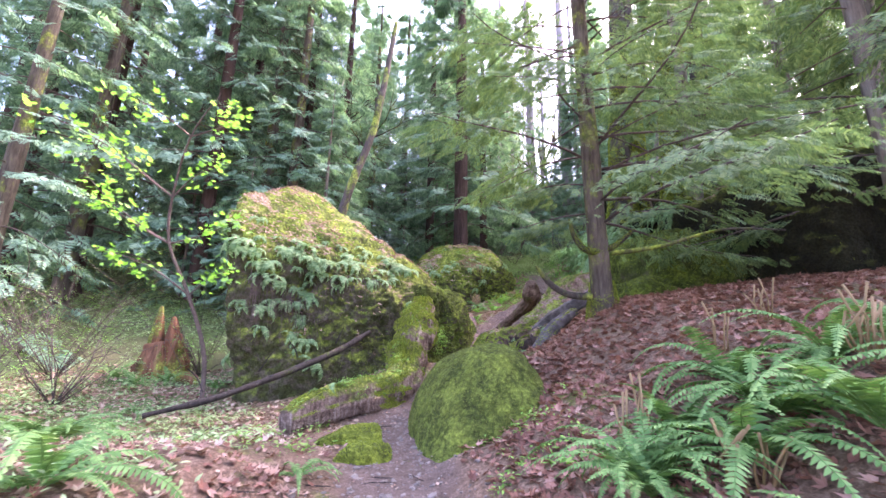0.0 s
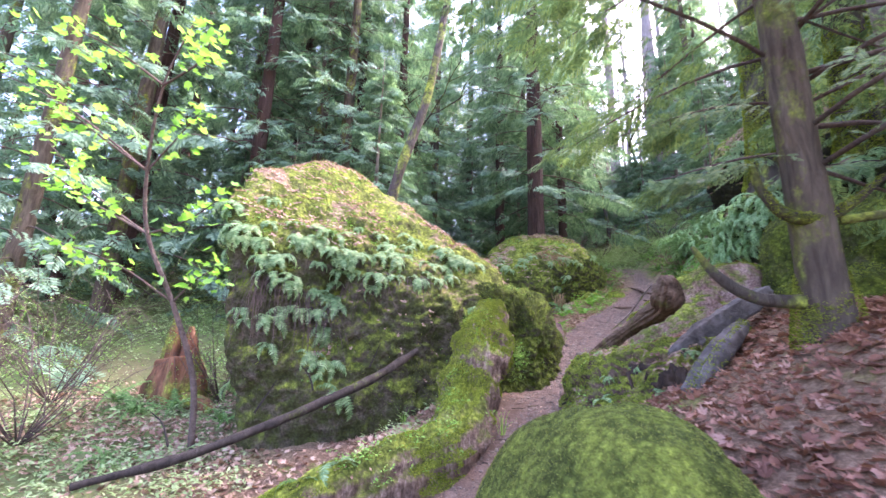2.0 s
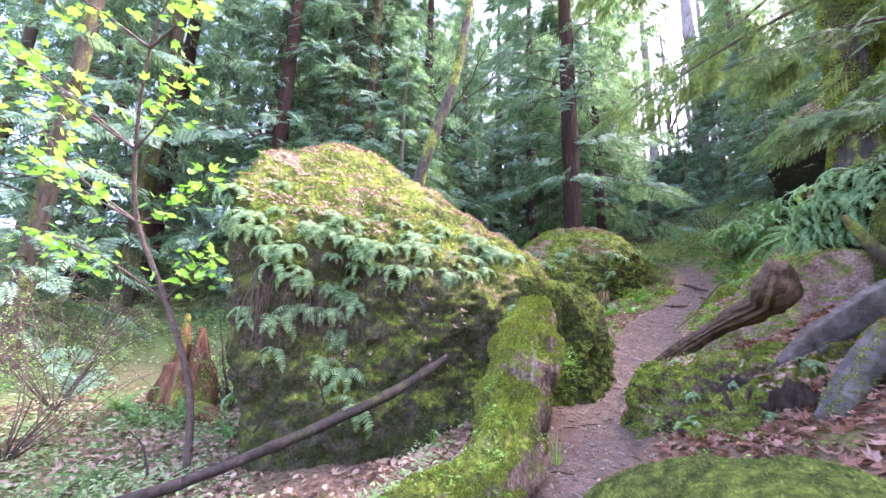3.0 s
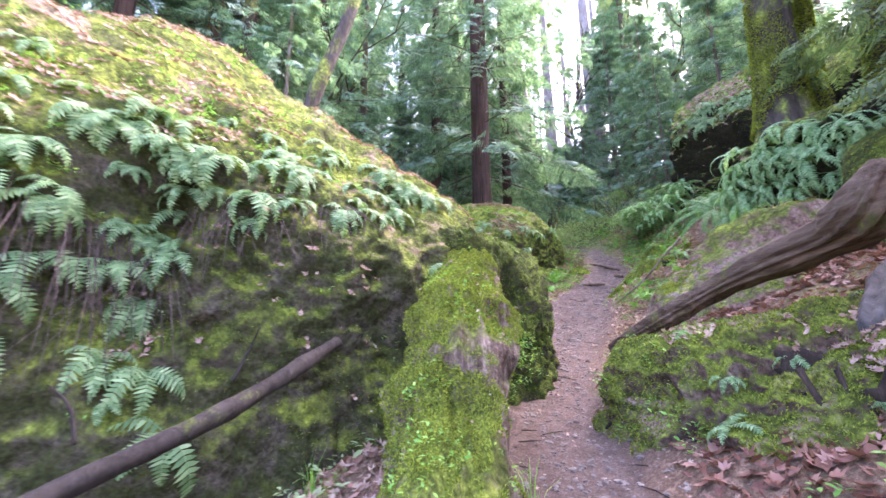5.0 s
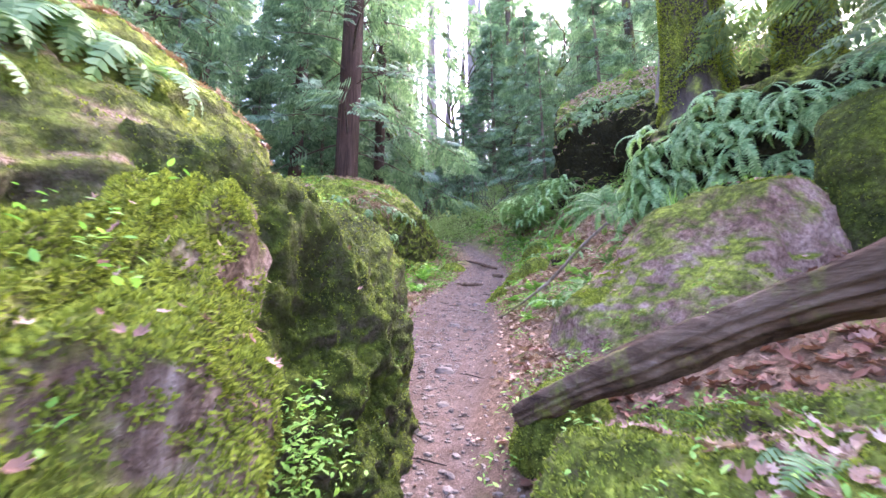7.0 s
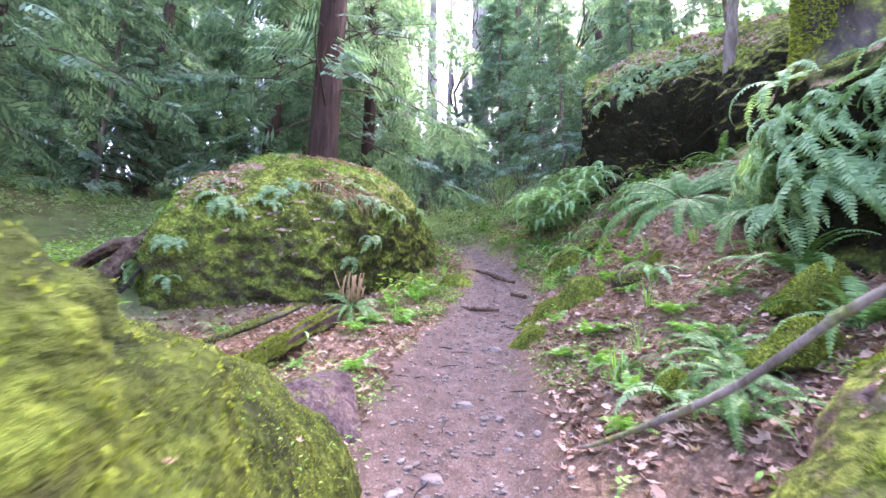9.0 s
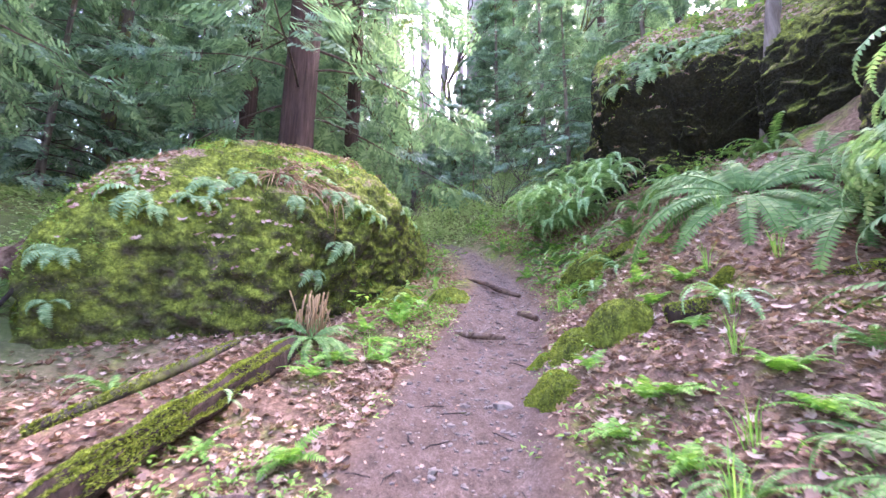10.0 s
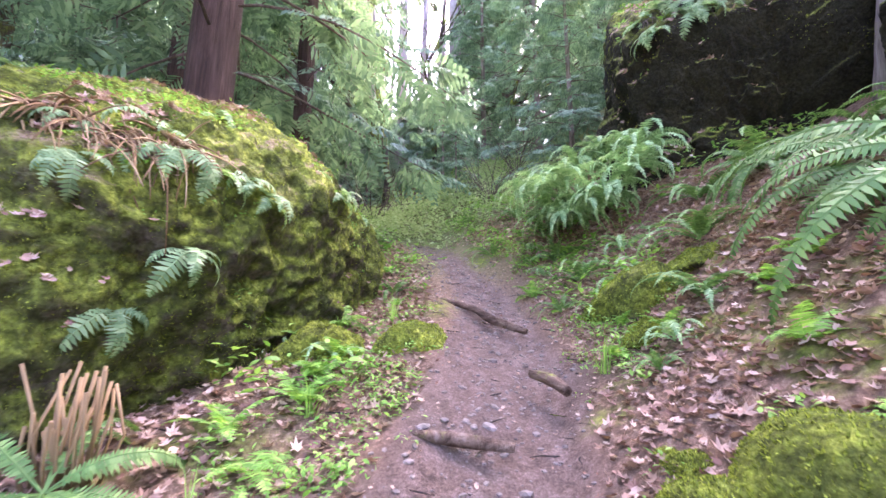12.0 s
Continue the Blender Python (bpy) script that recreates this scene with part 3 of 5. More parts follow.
BASE = [((-1, 0, 0), 1), ((1, 0.1, 0), 1), ((0, -1, 0.1), 1), ((0, 1, 0), 1), ((0, 0, 1), 1), ((0, 0, -1), 1), ((0.5, -0.6, 0.7), 1.05), ((-0.6, 0.3, 0.7), 1.1)]
for x, y, s, sd in ((3.28, 17.75, 0.24, 1), (2.55, 17.75, 0.3, 2), (3.2, 14.7, 0.25, 3), (5.5, 17.1, 0.4, 4), (-1.05, 5.2, 0.35, 6), (1.55, 10.4, 0.2, 7), (-0.8, 4.7, 0.3, 8), (4.6, 14.4, 0.16, 9), (3.66, 15.15, 0.26, 10), (3.98, 14.95, 0.22, 11), (3.85, 15.5, 0.2, 12), (3.45, 15.4, 0.16, 13), (5.75, 16.7, 0.35, 14), (4.9, 16.6, 0.2, 15)):
    boulder("mossy_rock", (x, y, float(ground(x, y)) - s * 0.2), [(n, d * s * ((0.38 if sd > 9 else 0.55) if n[2] else 1.0)) for n, d in BASE], M_ROCK_BRIGHT, "small rock under bright yellow-green moss on the forest floor", 2600, -0.5, level=5, seed=90 + sd, rough=0.14, lumps=0.02, category="rock")


# ---------------------------------------------------------------- logs, stumps, sticks
def limb(name, points, radii, mat, label, category="log", sides=20, steps=60, lump=0.2, groove=0.1, moss=0, low=0.0, seed=1, parent=None):
    v, t = tube(points, radii, sides, lump, 3.5, seed, steps, groove)
    o = np.array(points[0], float)
    ob = put(name, mesh_of(name, v - o, t, [mat]), o, parent, label, category)
    if moss:
        moss_on(ob, v - o, t, moss, low, seed=seed)
    return ob, v - o, t


LOG = limb("fallen_log", [(-1.8, 5.35, 0.85), (-1.55, 5.8, 0.93), (-1.15, 6.7, 1.0), (-0.72, 7.7, 1.1), (-0.66, 8.6, 1.62), (-0.5, 9.3, 2.25), (-0.42, 9.85, 2.75)], [0.13, 0.22, 0.26, 0.3, 0.36, 0.39, 0.24],
     M_ROTTEN, "rotten log thick with moss, leaning up against the boulder", sides=40, steps=150, lump=0.36, groove=0.22, moss=48000, low=0.14, seed=5)
long_branch = limb("dead_branch", [(-4.3, 6.6, 0.72), (-3.4, 7.1, 0.98), (-2.58, 7.8, 1.36), (-1.95, 8.5, 1.72), (-1.5, 9.15, 2.1)], [0.035, 0.05, 0.055, 0.06, 0.045], M_STICK,
     "long dark dead branch leaning against the boulder", "branch", 12, 80, 0.45, 0.3, seed=6)
for k, (f, dx, dz) in enumerate(((0.2, -0.3, 0.35), (0.42, 0.25, 0.4), (0.6, -0.2, 0.3), (0.8, 0.15, 0.35))):
    q = np.array((-4.3, 6.6, 0.72)) * (1 - f) + np.array((-1.5, 9.15, 2.1)) * f - long_branch[0].location
    q[2] += 0.02
    limb("twig", [tuple(q), tuple(q + (dx * 0.5, 0.05, dz * 0.6)), tuple(q + (dx, 0.0, dz))], [0.014, 0.01, 0.004], M_STICK, "", "", 6, 12, 0.2, seed=48 + k, parent=long_branch[0])
limb("curved_log", [(1.15, 10.35, 2.02), (1.36, 9.85, 2.26), (1.62, 9.25, 2.52), (1.74, 8.7, 2.66), (1.74, 8.2, 2.72), (1.68, 7.9, 2.8), (1.66, 7.74, 2.98)], [0.05, 0.075, 0.09, 0.1, 0.11, 0.14, 0.06], M_LOG,
     "bare curved grey-brown log arching over the mound beside the trail", sides=40, steps=130, lump=0.5, groove=0.45, seed=8)
r_r = np.random.default_rng(61)
for k in range(5):
    x0 = 1.25 + 0.2 * k
    p0 = np.array((x0, 8.06 + 0.06 * r_r.random(), 1.85 + 0.1 * r_r.random()))
    end = p0 + (r_r.normal(0.02, 0.08), -0.06 - 0.14 * r_r.random(), 0)
    end[2] = float(ground(end[0], end[1])) - 0.04
    limb("root", [tuple(p0), tuple((p0 + end) / 2 + r_r.normal(0, 0.04, 3)), tuple(end)], [0.02, 0.018 * r_r.uniform(0.5, 1.3), 0.008], M_ROOT, "dark rotten root hanging from the mound", "root", 8, 18, 0.6, 0.5, seed=70 + k)
def lying(points, up):
    """Points (x, y) raised to lie on the ground."""
    return [(x, y, float(ground(x, y)) + up) for x, y in points]


limb("fallen_log", [(1.78, 8.15, 2.12), (2.2, 8.4, 2.4), (2.75, 8.65, 2.7), (3.3, 9.0, 2.98)], [0.07, 0.12, 0.13, 0.1], M_GREY_LOG, "weathered grey fallen log with patches of moss", seed=9, lump=0.35, groove=0.35)
limb("fallen_log", [(1.67, 7.35, 1.72), (1.88, 7.45, 2.02), (2.15, 7.65, 2.26), (2.5, 8.0, 2.48)], [0.12, 0.11, 0.1, 0.06], M_GREY_LOG, "short grey log with moss at its foot", moss=900, low=0.15, seed=10, lump=0.35, groove=0.35)
limb("dead_branch", [(2.1, 6.68, 3.85), (2.17, 6.66, 3.53), (2.37, 6.65, 3.32), (2.74, 6.68, 3.38), (3.17, 6.7, 3.71)], [0.025, 0.04, 0.05, 0.045, 0.02], M_MAPLE, "curved mossy branch hooked round the conifer", "branch", 12, 40, 0.25, seed=34, moss=1500, low=-0.2)
limb("fallen_log", [(0.0, 14.1, 2.7), (0.45, 14.8, 2.98), (0.75, 15.4, 3.17), (1.02, 15.92, 3.33), (1.22, 16.3, 3.48)], [0.08, 0.1, 0.1, 0.1, 0.06], M_ROOT, "dark rotting log with yellow-green moss on top below the boulder", moss=9000, low=0.25, seed=12, lump=0.5, groove=0.3)
limb("fallen_log", [(4.0, 14.5, 3.75), (4.6, 14.2, 3.85), (5.5, 13.6, 4.1), (6.3, 13.1, 4.3)], [0.07, 0.1, 0.12, 0.12], M_ROOT, "mossy log on the bank below the ledge", moss=9000, low=-0.2, seed=13)
limb("branch", [(2.95, 16.55, 3.58), (3.15, 16.42, 3.57), (3.42, 16.2, 3.55)], [0.03, 0.045, 0.03], M_LOG, "short weathered branch lying across the trail", "branch", 10, 14, 0.3, seed=14)
limb("branch", [(3.98, 16.9, 3.86), (4.02, 16.7, 3.83), (4.0, 16.5, 3.78)], [0.035, 0.045, 0.035], M_LOG, "short broken piece of wood at the trail edge", "branch", 8, 12, 0.2, seed=15)
limb("root", [(3.95, 18.9, 4.56), (4.2, 18.4, 4.42), (4.25, 18.0, 4.28), (4.45, 17.7, 4.17)], [0.03, 0.04, 0.05, 0.03], M_LOG, "bare root across the trail", "root", 8, 20, 0.3, seed=16)
limb("broken_log", [(-1.85, 16.75, 3.35), (-1.62, 16.75, 3.75), (-1.36, 16.8, 4.15), (-1.02, 16.9, 4.6)], [0.1, 0.12, 0.1, 0.05], M_LOG, "grey broken log leaning on the boulder over a dark hollow", seed=18, lump=0.5, groove=0.5)
limb("broken_log", [(-2.0, 17.0, 3.9), (-1.6, 16.9, 4.2), (-1.1, 16.75, 4.3)], [0.06, 0.08, 0.04], M_LOG, "grey broken log leaning on the boulder over a dark hollow", seed=19, lump=0.5, groove=0.5)
limb("dead_branch", [(-1.3, 16.5, 3.6), (-0.9, 16.55, 4.3), (-0.4, 16.7, 4.9), (0.1, 16.9, 5.3)], [0.02, 0.02, 0.016, 0.008], M_STICK, "thin dead branch leaning on the mossy boulder", "branch", 6, 30, 0.2, seed=20)
limb("dead_branch", [(-0.1, 14.75, 3.05), (0.4, 15.3, 3.3), (0.75, 15.9, 3.5)], [0.03, 0.04, 0.02], M_MAPLE, "mossy dead branch beside the rotting log", "branch", 8, 30, 0.3, seed=22, moss=900, low=0.1)
limb("dead_branch", [(2.0, 12.4, 2.66), (2.06, 12.26, 2.72), (2.27, 11.82, 2.98), (2.42, 11.49, 3.26), (2.52, 11.2, 3.44)], [0.006, 0.011, 0.014, 0.016, 0.012], M_FIR, "thin lichen-grey dead branch lying across the rock edge", "branch", 7, 40, 0.3, seed=23)
limb("leaning_tree", [(8.4, 16.5, 5.8), (8.52, 16.3, 7.4), (8.6, 16.1, 9.0), (9.1, 15.9, 12.0)], [0.15, 0.12, 0.11, 0.09], M_FIR, "thin pale leaning trunk before the dark overhanging boulder", "tree", 16, 50, 0.2, seed=35)
for k, pts in enumerate((((1.7, 9.6, 1.9), (2.3, 9.2, 2.2), (3.0, 9.1, 2.6)), ((1.9, 7.6, 1.5), (2.4, 7.3, 1.95), (3.1, 7.5, 2.3)), ((2.2, 8.9, 2.0), (2.9, 8.3, 2.3), (3.8, 8.0, 2.7)), ((3.0, 6.2, 2.05), (3.8, 6.6, 2.35), (4.6, 6.5, 2.5)), ((3.4, 7.6, 2.4), (4.2, 7.2, 2.6), (4.9, 7.4, 2.85)))):
    limb("dead_branch", pts, [0.04, 0.05, 0.025], M_STICK, "dark dead branch lying on the leaf-covered bank", "branch", 8, 24, 0.3, seed=40 + k)
boulder("rock", (0.72, 13.75, 2.6), [(n, d * (0.26 if n[2] else 0.36)) for n, d in BASE], M_ROCK_BARE, "low grey-pink rock at the trail edge", 200, 0.5, level=5, seed=120, rough=0.08, lumps=0.02, category="rock")
for k, (x, y, s) in enumerate(((3.0, 12.75, 0.16), (3.5, 12.3, 0.28), (4.2, 12.6, 0.35))):
    boulder("mossy_rock", (x, y, float(ground(x, y)) + 0.05), [(n, d * s * (0.42 if n[2] else 1.0)) for n, d in BASE], M_ROCK_BRIGHT, "low mossy rock among ferns beside the trail", 3000, -0.4, level=5, seed=130 + k, rough=0.2, lumps=0.02, category="rock")
limb("twig", [(0.62, 9.3, 1.42), (0.85, 9.6, 1.5), (1.0, 9.95, 1.55)], [0.012, 0.018, 0.012], M_STICK, "dark twig lying on the trail", "twig", 6, 12, 0.2, seed=17)


# ---------------------------------------------------------------- foliage pieces
def frond_mesh(name, length, pairs, width, arch, mat, seed):
    """A fern frond from its foot along x: a thin stalk and rows of pointed leaflets; it arches over."""
    r = np.random.default_rng(seed)
    s = np.linspace(0, 1, 14)
    ang = 1.15 - arch * s ** 1.2
    px = np.concatenate([[0], np.cumsum(np.cos((ang[1:] + ang[:-1]) / 2))]) / 13 * length
    pz = np.concatenate([[0], np.cumsum(np.sin((ang[1:] + ang[:-1]) / 2))]) / 13 * length
    py = 0.05 * length * np.sin(s * r.uniform(1, 3)) * r.choice([-1, 1])
    line = np.stack([px, py, pz], -1)
    v, t = tube(line, np.linspace(0.006, 0.0015, 14) * (length + 0.2), 4)
    parts = [(v, t, 0)]
    vs, ts = [], []
    for k in range(pairs):
        f = 0.1 + 0.9 * (k + 0.5) / pairs
        c = np.array([np.interp(f, s, line[:, q]) for q in range(3)])
        d = np.array([np.interp(min(f + 0.05, 1), s, line[:, q]) - np.interp(f - 0.05, s, line[:, q]) for q in range(3)])
        d /= np.linalg.norm(d)
        w = width * min(1, 0.45 + 4 * (f - 0.1)) * (1 - f ** 2.6) + 0.006
        for side in (-1, 1):
            out = np.array([0, side, 0]) * 0.93 + d * 0.3 + np.array([0, 0, -0.22 + r.normal(0, 0.1)])
            out /= np.linalg.norm(out)
            h = 0.42 * 0.9 * length / pairs * d
            tip = c + out * w * r.uniform(0.88, 1.08)
            mid = c + out * w * 0.45 + np.array([0, 0, 0.03 * w])
            b = len(vs)
            vs += [c - h, c + h, mid + h * 0.95, mid - h * 0.95, tip]
            ts += [[b, b + 1, b + 2], [b, b + 2, b + 3], [b + 3, b + 2, b + 4]]
    parts.append((np.array(vs), np.array(ts), 0))
    v, t, m = join(parts)
    return mesh_of(name, v, t, [mat], m, soft=False)


SWORD = [frond_mesh("frond", L, 28, 0.085 * L / 0.9, a, M_FERN, 100 + i) for i, (L, a) in enumerate(((1.0, 1.7), (0.9, 2.1), (1.15, 1.9), (0.75, 1.4), (1.05, 2.3)))]
DRAPE = [frond_mesh("frond", L, 40, 0.08, a, M_FERN, 150 + i) for i, (L, a) in enumerate(((1.15, 2.2), (1.0, 2.5), (1.25, 2.35), (0.9, 2.0)))]
HANG = [frond_mesh("frond", L, 20, 0.095, a, M_FERN_PALE, 140 + i) for i, (L, a) in enumerate(((0.75, 2.5), (0.62, 2.2), (0.85, 2.7), (0.7, 2.9)))]
SMALL = [frond_mesh("frond", L, 14, 0.07, a, M_FERN_SMALL, 120 + i) for i, (L, a) in enumerate(((0.34, 2.4), (0.27, 1.9), (0.4, 2.8), (0.3, 2.2)))]
FRESH = [frond_mesh("frond", L, 15, 0.11, a, M_HERB, 130 + i) for i, (L, a) in enumerate(((0.4, 1.5), (0.33, 1.8), (0.45, 1.2)))]


def fern(at, kind, count, size=1.0, label="", lean=(0, 0, 0), spread=6.28, facing=0.0, seed=1, name="sword_fern", drop=0.1):
    """A fern: fronds out of one crown. lean tips the crown (towards a slope's outside)."""
    r = random.Random(seed)
    base = new(name)
    base.location = at
    tagged(base, label, "fern", "ferns")
    for k in range(count):
        a = facing + (k / count - 0.5) * spread + r.uniform(-0.2, 0.2)
        ob = new("frond", r.choice(kind))
        ob.parent = base
        tip = r.uniform(-0.5, 0.25) - drop
        ob.matrix_local = Matrix.Translation((0, 0, 0.02)) @ Matrix.Rotation(a, 4, "Z") @ Matrix.Rotation(-tip, 4, "Y") @ Matrix.Rotation(r.uniform(-0.3, 0.3), 4, "X") @ Matrix.Scale(size * r.uniform(0.75, 1.1), 4)
    if any(lean):
        base.rotation_mode = "QUATERNION"
        base.rotation_quaternion = Vector((0, 0, 1)).rotation_difference(Vector(lean))
    return base


def g(x, y, up=0.0):
    return (x, y, float(ground(x, y)) + up)


LS = "green sword fern with long arching fronds, rooted in dead leaves"
for k, (x, y, s, n) in enumerate(((1.2, 2.6, 0.75, 24), (1.75, 2.5, 0.85, 26), (2.2, 2.9, 0.95, 28), (2.2, 2.2, 0.9, 24), (-7.0, 9.6, 0.8, 12), (-5.9, 9.7, 0.7, 12), (2.8, 3.1, 0.9, 24), (1.5, 1.5, 0.7, 18), (2.9, 2.3, 0.95, 22), (3.6, 3.3, 0.9, 20),
        (-2.3, 2.7, 0.9, 20), (-3.4, 4.1, 0.9, 18), (-4.2, 3.8, 0.9, 16), (-1.2, 4.0, 0.5, 10), (-3.1, 4.6, 0.6, 12), (-4.2, 4.6, 0.7, 12), (-3.9, 3.6, 0.7, 12), (-2.6, 5.5, 0.6, 10), (-3.4, 5.9, 0.6, 10),
        (5.2, 16.4, 0.6, 14), (5.9, 16.9, 0.8, 16), (5.5, 18.2, 0.7, 14), (5.9, 19.2, 0.8, 16), (6.3, 20.0, 0.8, 14), (5.6, 20.6, 0.7, 12), (5.0, 17.9, 0.45, 10),
        (4.2, 13.3, 0.5, 11), (3.6, 13.1, 0.4, 10), (4.5, 16.2, 0.4, 8), (3.5, 19.2, 0.5, 10), (3.0, 18.0, 0.4, 8), (-0.6, 14.9, 0.5, 10), (0.0, 15.6, 0.5, 10), (-1.6, 15.2, 0.6, 12),
        (2.8, 12.2, 0.45, 12), (3.2, 12.5, 0.55, 14), (3.8, 12.2, 0.7, 16), (3.6, 12.9, 0.55, 12), (4.5, 12.9, 0.8, 16), (3.0, 13.2, 0.4, 10), (7.6, 15.8, 0.9, 16), (7.0, 16.8, 0.9, 16), (8.0, 16.4, 0.8, 12), (6.6, 17.4, 0.8, 14), (1.25, 2.75, 0.8, 22), (1.65, 3.1, 0.8, 18), (2.35, 3.5, 0.9, 20), (6.6, 21.4, 0.8, 14), (3.6, 21.5, 0.7, 12), (6.0, 22.6, 0.7, 12), (-4.6, 9.2, 0.6, 10), (-6.4, 9.4, 0.7, 12), (-5.3, 7.9, 0.5, 8))):
    fern(g(x, y, -0.02), SWORD, n, s, LS, seed=200 + k, drop=0.45 if s > 1.2 else 0.1)
for k, (x, y) in enumerate(((2.45, 17.3), (2.65, 17.55), (2.75, 18.2), (1.95, 16.8), (2.1, 16.5), (2.35, 17.0), (2.0, 15.95), (4.25, 14.9), (4.6, 15.4), (5.3, 17.5), (5.1, 18.6), (3.6, 20.0), (1.35, 15.7), (1.55, 16.0))):
    fern(g(x, y), FRESH, 7, 0.8, "bright green young fern beside the trail", seed=300 + k, name="lady_fern")


for k in range(80):
    r1 = random.Random(500 + k)
    y = r1.uniform(12.5, 23)
    s = r1.choice((-1, 1, 1)) * r1.uniform(0.85, 2.3)
    fern(g(float(trail_x(y)) + s, y), r1.choice((HANG, FRESH, FRESH)), 9, 0.42 + 0.3 * r1.random(), "small green fern at the trail edge", seed=900 + k)


def fern_on(rock, places, kind, count, size, label, seed, name="licorice_fern", spread=3.4):
    """Ferns on a rock where a ray from a place outside it, towards its middle, meets it."""
    ob, v, t = rock
    c = np.array(ob.location)
    n, _ = normals_of(v, t)
    mid = v[t].mean(1)
    for k, p in enumerate(places):
        d = np.array(p, float) - c
        d /= np.linalg.norm(d)
        i = int(np.argmax((mid / np.linalg.norm(mid, axis=1, keepdims=True)) @ d))
        nn = n[i]
        flat = nn[2] > 0.8
        base = fern(tuple(mid[i] + c - nn * 0.02), kind, count, size * random.Random(seed + 7 * k).uniform(0.6, 1.15), label, seed=seed + k, name=name, drop=0.5, spread=6.28 if flat else spread, facing=math.atan2(nn[1], nn[0]))
        base.rotation_mode = "QUATERNION"
        base.rotation_quaternion = Vector((0, 0, 1)).rotation_difference(Vector((nn[0], nn[1], 1.6)))


def along(a, b, n, jitter, seed):
    r = np.random.default_rng(seed)
    f = np.linspace(0, 1, n)[:, None]
    return np.array(a) * (1 - f) + np.array(b) * f + r.normal(0, jitter, (n, 3))


LL = "small pale green fern hanging from the mossy boulder"
fern_on(BIG, along((-4.4, 8.4, 3.9), (-2.6, 8.4, 3.5), 38, 0.42, 1), SMALL, 7, 1.3, LL, 400)
fern_on(BIG, along((-2.8, 8.4, 3.5), (-0.7, 9.4, 3.7), 28, 0.38, 2), SMALL, 6, 1.15, LL, 430)
fern_on(BIG, along((-4.1, 8.3, 3.2), (-2.5, 8.4, 1.5), 18, 0.35, 3), SMALL, 4, 1.3, LL, 460)
fern_on(BIG, along((-0.95, 9.9, 4.0), (-0.6, 10.2, 3.9), 5, 0.08, 4), SMALL, 7, 1.5, LL, 480)
fern_on(BIG, along((-4.6, 9.0, 4.6), (-4.1, 10.2, 5.6), 8, 0.2, 5), SMALL, 5, 1.0, LL, 490)
fern_on(SECOND, along((-0.6, 16.6, 4.9), (2.1, 16.9, 5.2), 18, 0.22, 6), SMALL, 6, 1.2, LL, 500)
fern_on(SECOND, along((-1.2, 17.5, 5.0), (3.3, 18.9, 5.8), 8, 0.3, 7), SMALL, 5, 1.0, LL, 520)
fern_on(SECOND, [(-1.0, 16.8, 4.0), (-0.6, 16.7, 3.9), (1.4, 16.6, 4.2), (1.7, 16.8, 4.6), (3.2, 19, 6), (3.4, 18.8, 5.6)], SMALL, 6, 1.2, LL, 540)
fern_on(OVER, along((6.6, 18.6, 9.7), (8.9, 16.6, 10.0), 60, 0.3, 8), SMALL, 7, 1.5, "fern hanging over the edge of the dark boulder", 560)
LH = "sword fern hanging down the rock ledge"
for k, (a, b, n) in enumerate((((4.4, 13.8, 5.35), (4.4, 10.4, 5.0), 22), ((4.4, 13.6, 4.9), (4.4, 10.5, 4.6), 18), ((4.4, 13.2, 4.4), (4.4, 10.8, 4.2), 12), ((4.9, 10.2, 5.2), (6.6, 10.2, 5.5), 12), ((5.2, 12.6, 6.1), (6.4, 11.2, 6.0), 8), ((4.6, 14.4, 5.4), (5.6, 15.8, 5.8), 7))):
    fern_on(LEDGE, along(a, b, n, 0.16, 19 + k), HANG, 9, 0.95, LH, 600 + 20 * k, name="sword_fern")
fern_on(LOG, [(-1.2, 6.3, 1.6), (-0.9, 7.0, 1.7), (-1.2, 8.2, 1.6), (-0.9, 8.8, 2.4)], SMALL, 5, 0.9, "small fern rooted in the mossy log", 670)
fern_on(CLUMP, [(0.9, 8.4, 1.9), (1.3, 8.2, 2.1), (1.9, 8.3, 2.0), (1.1, 8.9, 2.2), (0.7, 8.2, 1.6), (1.6, 8.1, 1.7)], SMALL, 5, 0.8, "small fern on the root mound", 660)
# the large draping ferns beside the trail
for k, (x, y, z, n, s, lean) in enumerate(((5.6, 14.9, 5.0, 46, 1.5, (-0.8, -0.7, 1)), (6.2, 15.6, 5.35, 34, 1.4, (-0.5, -0.5, 1)), (5.75, 14.0, 4.95, 24, 1.2, (-0.8, -0.4, 1)), (1.36, 16.34, 3.75, 18, 0.85, (-0.1, -0.5, 1)), (3.3, 12.7, 3.2, 12, 0.7, (-0.3, -0.3, 1)), (2.95, 12.35, 3.0, 10, 0.55, (-0.3, -0.3, 1)), (6.7, 16.75, 5.85, 22, 0.95, (-0.5, -0.4, 1)), (6.5, 14.7, 5.5, 20, 1.2, (-0.5, -0.4, 1)))):
    z = min(z, float(ground(x, y)) + 0.12)
    base = fern((x, y, z), DRAPE, n, s, "large sword fern draping its long fronds over the leaf-covered ground", seed=760 + k, drop=0.55)
    base.rotation_mode = "QUATERNION"
    base.rotation_quaternion = Vector((0, 0, 1)).rotation_difference(Vector(lean))
# the leafy bush like fern bank under the overhang
for k in range(20):
    a = k * 0.52
    fern(g(6.55 + (0.3 + 0.03 * k) * math.cos(a), 19.1 + 0.9 * math.sin(a), 0.2 + 0.05 * k), HANG, 15, 1.1, "dense drooping fern on the bank under the overhang", seed=680 + k)


